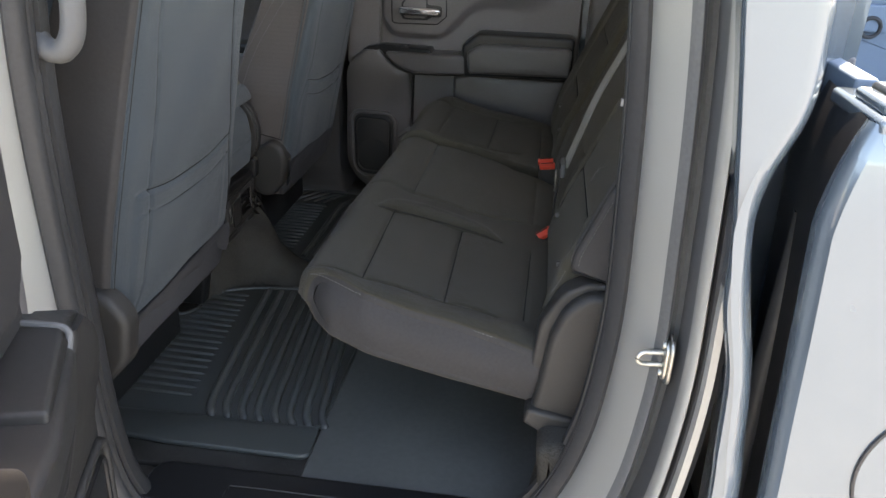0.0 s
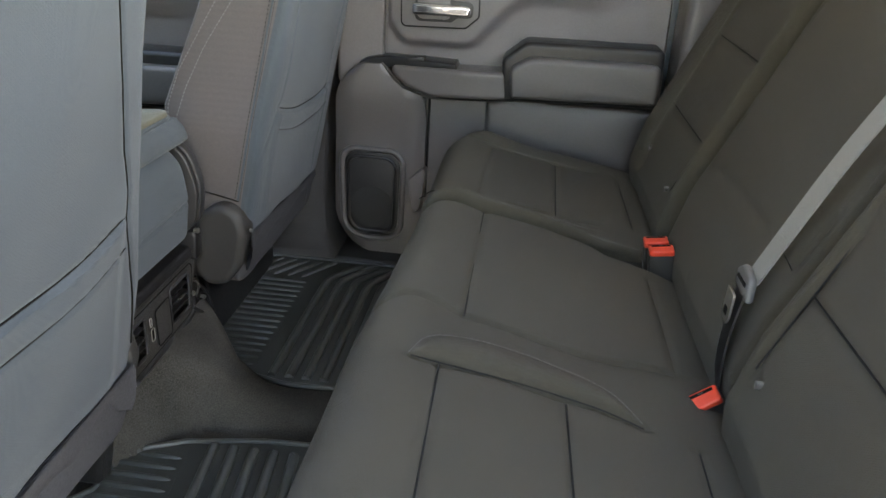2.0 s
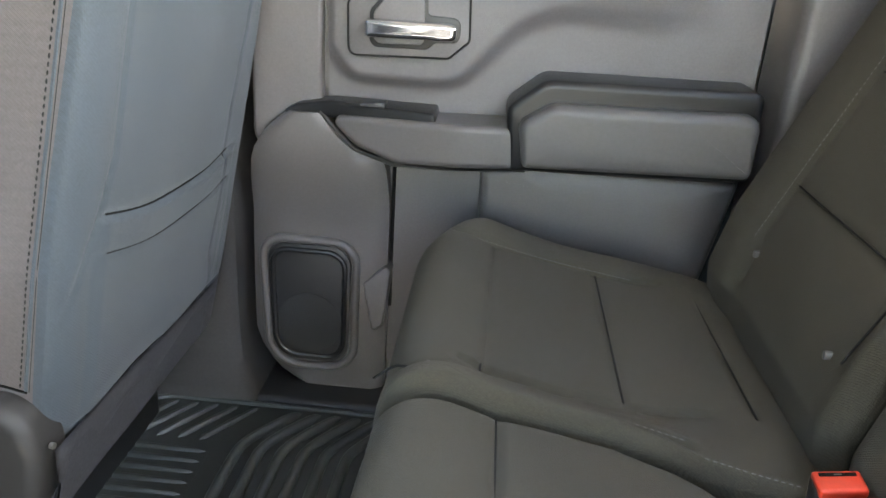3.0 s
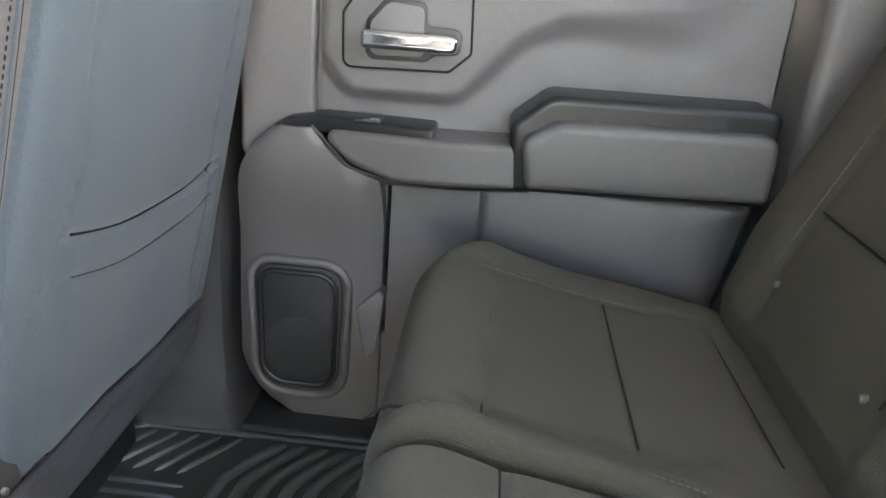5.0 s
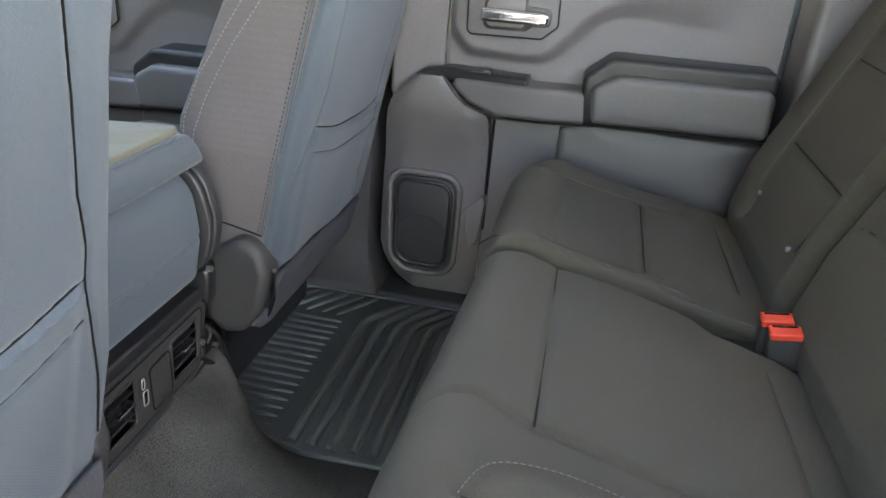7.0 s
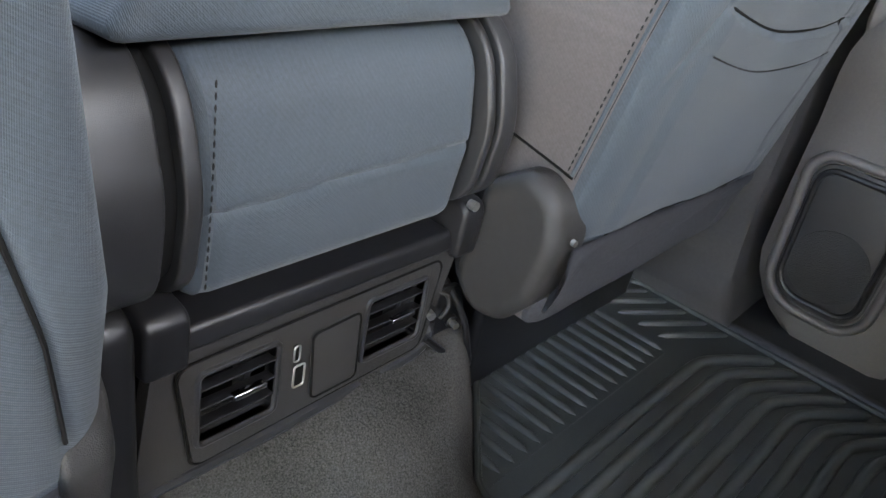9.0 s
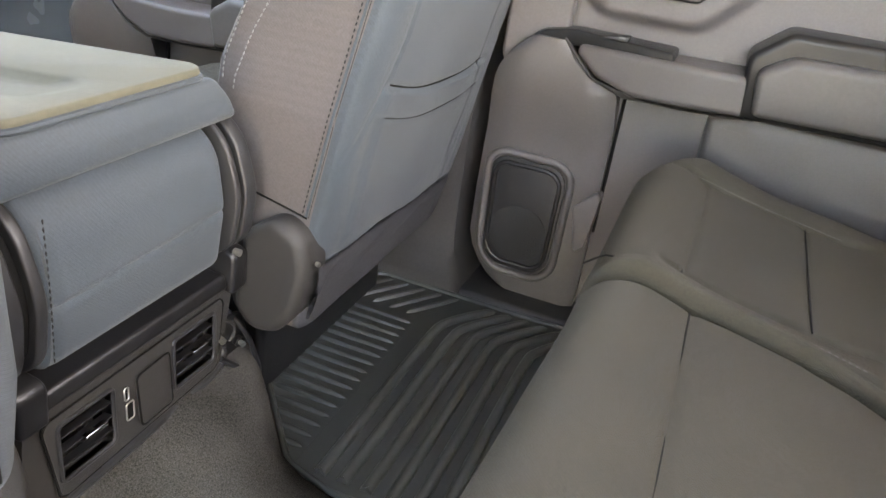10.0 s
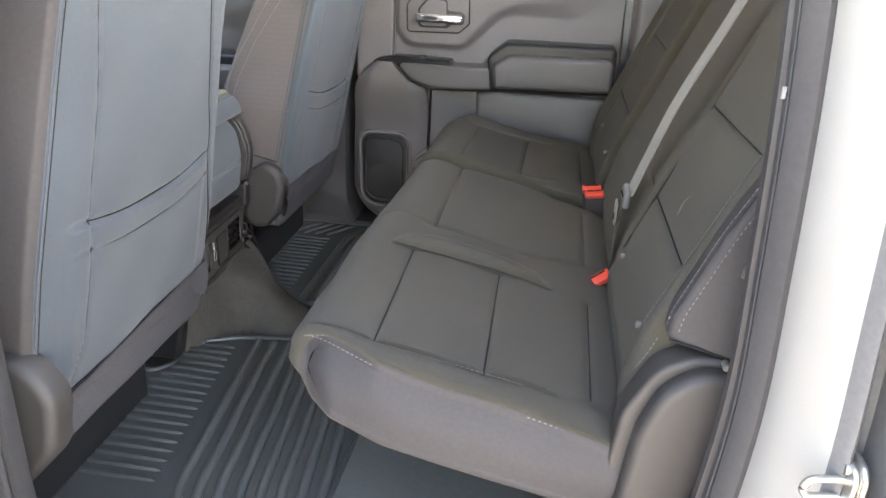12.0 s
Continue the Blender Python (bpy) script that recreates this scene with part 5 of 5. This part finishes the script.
for y0, y1 in ((0.141, 0.150), (0.158, 0.178), (-0.120, -0.108), (-0.172, -0.131)):
    part("hinge_disc", slab(disc, y0, y1, "y", 0.003), SOFTBLACK, con)
inner_disc = disc.mean(0) + (disc - disc.mean(0)) * 0.90
# Near-black discs fill the slots and stand for their shade.
for y0, y1 in ((0.149, 0.159), (-0.132, -0.119)):
    part("hinge_slot", slab(inner_disc, y0, y1, "y", 0.001), GROOVE, con, "dark disc for the shade between the hinge discs")
VENTS = [(-0.094, -0.026, 0.156, 0.222), (0.062, 0.133, 0.161, 0.225)]


def pierced(outline, front, thick):
    """A plate facing the rear with the vents' openings cut through it."""
    bm = bmesh.new()
    loops = [outline] + [round_poly([(y0, z0, 0.005), (y1, z0, 0.005), (y1, z1, 0.005), (y0, z1, 0.005)], 3) for y0, y1, z0, z1 in VENTS]
    edges = []
    for q in loops:
        vs = [bm.verts.new((front, y, z)) for y, z in q]
        edges += [bm.edges.new((vs[k], vs[(k + 1) % len(vs)])) for k in range(len(vs))]
    bmesh.ops.triangle_fill(bm, use_beauty=True, edges=edges)
    ext = bmesh.ops.extrude_edge_only(bm, edges=[e for e in bm.edges if len(e.link_faces) == 1])
    bmesh.ops.translate(bm, vec=(-thick, 0, 0), verts=[v for v in ext["geom"] if isinstance(v, bmesh.types.BMVert)])
    return bm


face = round_poly([(-0.125, 0.243, 0.006), (0.172, 0.243, 0.006), (0.150, 0.150, 0.01), (0.140, 0.136, 0.01), (-0.135, 0.128, 0.006), (-0.138, 0.15)], 5)
part("vent_panel", pierced(face, -0.480, 0.012), COVERPLASTIC, con, angle=20)
part("panel_rim", pierced(round_poly([(-0.110, 0.232, 0.01), (0.150, 0.236, 0.01), (0.138, 0.146, 0.01), (-0.095, 0.138, 0.01)], 5), -0.477, 0.010), COVERPLASTIC, con, angle=20)
part("lower_lip", tube(smooth_path([(-0.484, -0.134, 0.127), (-0.480, 0.0, 0.130), (-0.482, 0.140, 0.134), (-0.486, 0.160, 0.16)], 6), 0.006, 8), SOFTBLACK, con)
part("shelf", slab(round_poly([(-0.476, 0.243, 0.004), (-0.480, 0.262, 0.006), (-0.58, 0.262, 0.01), (-0.60, 0.30), (-0.62, 0.30), (-0.62, 0.235)], 4), -0.112, 0.158, "y", 0.003), BLACKPLASTIC, con)
part("shelf_end", slab(round_poly([(-0.470, 0.236, 0.006), (-0.468, 0.290, 0.012), (-0.60, 0.30, 0.01), (-0.60, 0.236, 0.01)], 5), 0.158, 0.186, "y", 0.005), BLACKPLASTIC, con)
part("shelf_end", slab(round_poly([(-0.470, 0.236, 0.006), (-0.468, 0.283, 0.012), (-0.60, 0.30, 0.01), (-0.60, 0.236, 0.01)], 5), -0.136, -0.104, "y", 0.005), BLACKPLASTIC, con)
part("side_panel", slab(round_poly([(-0.49, 0.02, 0.01), (-0.47, 0.13, 0.01), (-0.472, 0.29, 0.02), (-0.62, 0.29, 0.02), (-0.62, 0.02, 0.01)], 5), -0.175, -0.138, "y", 0.008), BLACKPLASTIC, con)
part("console_base", block(-0.90, -0.535, -0.13, 0.15, 0.0, 0.27, 0.01), BLACKPLASTIC, con)
for y0, y1, z0, z1, nm in ((-0.094, -0.026, 0.156, 0.222, "near"), (0.062, 0.133, 0.161, 0.225, "far")):
    vent = part("air_vent", tube([(-0.4770, y, z) for y, z in round_poly([(y0, z1, 0.006), (y1, z1, 0.006), (y1, z0, 0.006), (y0, z0, 0.006)], 4)], 0.0026, 8, True, up=(1, 0, 0)), SOFTBLACK, con, "black louvred air vent")
    part("duct", block(-0.530, -0.522, y0 - 0.01, y1 + 0.01, z0 - 0.01, z1 + 0.01, 0.001), GROOVE, vent)
    for i in range(3):
        z = z0 + (z1 - z0) * (i + 1.0) / 4
        part("slat", slab(round_poly([(-0.487, z - 0.001, 0.0004), (-0.4765, z, 0.0004), (-0.4765, z + 0.0014, 0.0004), (-0.487, z + 0.0004, 0.0004)], 3), y0 + 0.002, y1 - 0.002, "y", 0.0004), BLACKPLASTIC, vent)
    part("post", block(-0.505, -0.490, y1 - 0.020, y1 - 0.014, z0 + 0.002, z1 - 0.002, 0.001), BLACKPLASTIC, vent)
    ym, zm = (y0 + y1) / 2, (z0 + z1) / 2
    part("tab", block(-0.479, -0.472, ym - 0.006, ym + 0.022, zm - 0.002, zm + 0.003, 0.0015), CHROME, vent, "bright vent tab")
part("blank_plate", slab(round_poly([(0.003, 0.217, 0.006), (0.052, 0.220, 0.006), (0.056, 0.152, 0.006), (0.008, 0.151, 0.006)], 4), -0.49, -0.4735, "x", 0.0015), COVERPLASTIC, con)
part("plate_gap", tube([(-0.4738, y, z) for y, z in resample(round_poly([(0.003, 0.217, 0.006), (0.052, 0.220, 0.006), (0.056, 0.152, 0.006), (0.008, 0.151, 0.006)], 4), 0.004)], 0.0011, 6, True, up=(1, 0, 0)), GROOVE, con, "dark gap round the plate")
part("panel_line", tube([(-0.4778, y, z) for y, z in resample(round_poly([(-0.112, 0.233, 0.01), (0.152, 0.237, 0.01), (0.140, 0.145, 0.01), (-0.097, 0.137, 0.01)], 5), 0.004)], 0.0010, 6, True, up=(1, 0, 0)), GROOVE, con, "dark line round the vent panel")
for y, z, h, w in ((-0.010, 0.204, 0.0075, 0.0028), (-0.006, 0.181, 0.0105, 0.0052)):
    port = part("usb_port", tube([(-0.4752, y + a, z + b) for a, b in round_poly([(-w, h, 0.0026), (w, h, 0.0026), (w, -h, 0.0026), (-w, -h, 0.0026)], 4)], 0.0009, 6, True, up=(1, 0, 0)), ZINC, con, "metal rimmed charging port")
    part("socket", block(-0.479, -0.4755, y - w + 0.0005, y + w - 0.0005, z - h, z + h, 0.0006), GROOVE, port)
part("screw", tube([(-0.474, 0.166, 0.290), (-0.466, 0.166, 0.290)], 0.0045, 10), ZINC, con, "bright steel screw")

brk = thing("seat_bracket", "black steel seat bracket and wiring beside the console", "bracket")
part("bracket", slab(round_poly([(-0.60, 0.02, 0.01), (-0.50, 0.03, 0.01), (-0.485, 0.10, 0.015), (-0.52, 0.145, 0.01), (-0.60, 0.15, 0.01)], 4), 0.196, 0.204, "y", 0.002), BLACKPLASTIC, brk)
part("pivot", tube([(-0.498, 0.190, 0.118), (-0.498, 0.222, 0.118)], 0.011, 12), BLACKPLASTIC, brk)
for y, z, r in ((0.150, 0.178, 0.0045), (0.192, 0.150, 0.0038)):
    washer = part("washer", tube([(-0.486, y, z), (-0.480, y - 0.002, z)], r * 1.8, 16), BLACKPLASTIC, brk)
    part("bolt", tube([(-0.480, y - 0.002, z), (-0.473, y - 0.004, z)], r, 6), ZINC, washer, "bright steel bolt")
part("side_plate", slab(round_poly([(0.160, 0.10, 0.01), (0.222, 0.08, 0.01), (0.226, 0.135, 0.015), (0.205, 0.185, 0.015), (0.166, 0.192, 0.01)], 5), -0.496, -0.490, "x", 0.002), BLACKPLASTIC, brk)
part("latch_hook", tube(smooth_path([(-0.482, 0.160, 0.196), (-0.478, 0.170, 0.190), (-0.477, 0.173, 0.176), (-0.480, 0.168, 0.164)], 6), 0.0024, 8), COVERPLASTIC, brk, "black steel hook")
part("cable", tube(smooth_path([(-0.50, 0.19, 0.19), (-0.478, 0.200, 0.158), (-0.473, 0.214, 0.118), (-0.476, 0.228, 0.080), (-0.50, 0.236, 0.045)], 6), 0.0035, 8), BLACKPLASTIC, brk)
part("rod", tube([(-0.480, 0.150, 0.148), (-0.474, 0.176, 0.124), (-0.472, 0.199, 0.102)], 0.0040, 8), BLACKPLASTIC, brk)


# ---- floor mats ----
def floor_mat(s):
    mat = thing("floor_mat", "black ribbed rubber floor mat in the rear footwell", "floor mat", "floor mats")
    o = [(-0.590, 0.61, 0.03), (-0.535, 0.685, 0.03), (-0.50, 0.702, 0.02), (-0.085, 0.702, 0.02), (-0.085, 0.16, 0.02), (-0.32, 0.155, 0.05), (-0.395, 0.175, 0.04), (-0.53, 0.33, 0.04), (-0.59, 0.40, 0.03)]
    if s < 0:
        o = [(-0.66, 0.56, 0.03), (-0.50, 0.575, 0.02), (-0.085, 0.56, 0.02), (-0.085, 0.0, 0.02), (-0.30, 0.012, 0.03), (-0.42, 0.035, 0.04), (-0.480, 0.065, 0.03), (-0.512, 0.10, 0.02), (-0.507, 0.165, 0.02), (-0.530, 0.197, 0.02), (-0.60, 0.207, 0.03), (-0.66, 0.25, 0.03)]
    p = round_poly([(a, s * b, r) for a, b, r in o], 5)
    if s < 0:
        p = p[::-1]
    part("mat_base", slab(p, -0.004, 0.004, "z", 0.002), RUBBER, mat)
    part("lip", tube([(x, y, 0.006) for x, y in resample(p, 0.02)], 0.0045, 8, True), RUBBER, mat)
    y0, y1 = (0.21, 0.57) if s > 0 else (0.075, 0.50)
    x_in, turn = (-0.388, 0.0) if s > 0 else (-0.386, 0.10)

    def bar(path, w=0.0045, h=0.7):
        p = [(x + turn * (y - 0.28), s * y, 0.004) for x, y in path]
        r = np.full(len(p), w)
        r[0], r[-1] = w * 0.1, w * 0.1
        if len(p) > 4:
            r[-2], r[1] = w * 0.75, w * 0.9
        return tube(p, r, 14, flat=h)
    fine, wide = [], []
    n = 16 if s > 0 else 18
    for i in range(n):
        y = y0 + (y1 - y0) * i / (n - 1)
        lo = float(np.interp(y, (0.2, 0.40), (-0.43, -0.56))) if s > 0 else float(np.interp(y, (0.07, 0.10, 0.19, 0.25, 0.5), (-0.455, -0.49, -0.50, -0.535, -0.56)))
        fine.append(bar([(lo, y), (lo + 0.008, y), ((lo + x_in) / 2, y), (x_in - 0.014, y), (x_in - 0.006, y)], 0.0058, 0.9))
    part("fine_ribs", joined(*fine), RUBBER, mat, "fine raised ribs", "stuff")
    for i in range(9 if s > 0 else 8):
        x = -0.350 + i * 0.033
        tail = [(x + 0.006, y1 + 0.025), (x + 0.032, y1 + 0.070), (x + 0.072, y1 + 0.120)] if s > 0 else [(x + 0.006, y1 + 0.03), (x + 0.02, y1 + 0.06)]
        wide.append(bar(smooth_path([(x, y0 - 0.02), (x, y0 - 0.008), (x, y1 - 0.08), (x + 0.001, y1 - 0.01)] + tail, 5), 0.0088, 1.0))
    for i in range(5 if s > 0 else 0):
        x = -0.548 + i * 0.0335
        wide.append(bar([(x, y1 + 0.027), (x + 0.005, y1 + 0.034), (x + 0.032, y1 + 0.076), (x + 0.059, y1 + 0.117), (x + 0.064, y1 + 0.124)], 0.006, 0.9))
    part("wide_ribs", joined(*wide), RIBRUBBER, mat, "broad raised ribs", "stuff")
    part("border_rib", bar([(x_in, y0 - 0.03), (x_in, y1)], 0.004, 0.6), RUBBER, mat)
    if s < 0:
        part("mat_flap", slab(round_poly([(-0.50, -0.575, 0.01), (-0.085, -0.56, 0.01), (-0.080, -0.648, 0.02), (-0.35, -0.652, 0.02), (-0.48, -0.645, 0.03)][::-1], 5), 0.0, 0.012, "z", 0.005), RUBBER, mat, "smooth rubber flap")
    return mat


floor_mat(1)
floor_mat(-1)

# ---- sill and striker ----
sill = thing("door_sill", "black plastic sill plate under the door opening", "door sill", kind="structure")
part("sill_plate", slab(round_poly([(-0.34, -0.70, 0.03), (0.28, -0.69, 0.05), (0.31, -0.80, 0.02), (-0.34, -0.80, 0.02)][::-1], 5), -0.03, 0.012, "z", 0.006), BLACKPLASTIC, sill)
part("sill_outline", tube(smooth_path([(-0.19, -0.775, 0.013), (-0.19, -0.750, 0.013), (-0.17, -0.744, 0.013), (0.0, -0.740, 0.013), (0.20, -0.735, 0.013)], 6), 0.002, 6), SOFTBLACK, sill)
st = thing("door_striker", "zinc-plated steel door striker loop on the frame", "door striker")
part("plate", slab(round_poly([(-0.901, 0.4215, 0.013), (-0.871, 0.4215, 0.013), (-0.871, 0.4745, 0.013), (-0.901, 0.4745, 0.013)], 6), 0.455, 0.460, "x", 0.002), ZINC, st)
part("backing_plate", slab(round_poly([(-0.905, 0.417, 0.015), (-0.867, 0.417, 0.015), (-0.867, 0.479, 0.015), (-0.905, 0.479, 0.015)], 6), 0.460, 0.465, "x", 0.002), ZINC, st)
part("loop", tube(smooth_path([(0.456, -0.886, 0.457), (0.440, -0.888, 0.457), (0.429, -0.890, 0.456), (0.424, -0.891, 0.448), (0.429, -0.890, 0.441), (0.440, -0.888, 0.440), (0.456, -0.886, 0.440)], 6), 0.0034, 10), ZINC, st)
for z in (0.429, 0.468):
    part("bolt", tube([(0.456, -0.886, z), (0.452, -0.886, z)], 0.0055, 10), ZINC, st)
latch = thing("seat_latch", "small steel seat latch tab by the weatherstrip", "latch")
part("tab", block(0.369, 0.373, -0.799, -0.796, 0.735, 0.745, 0.0010), LIGHTTRIM, latch)
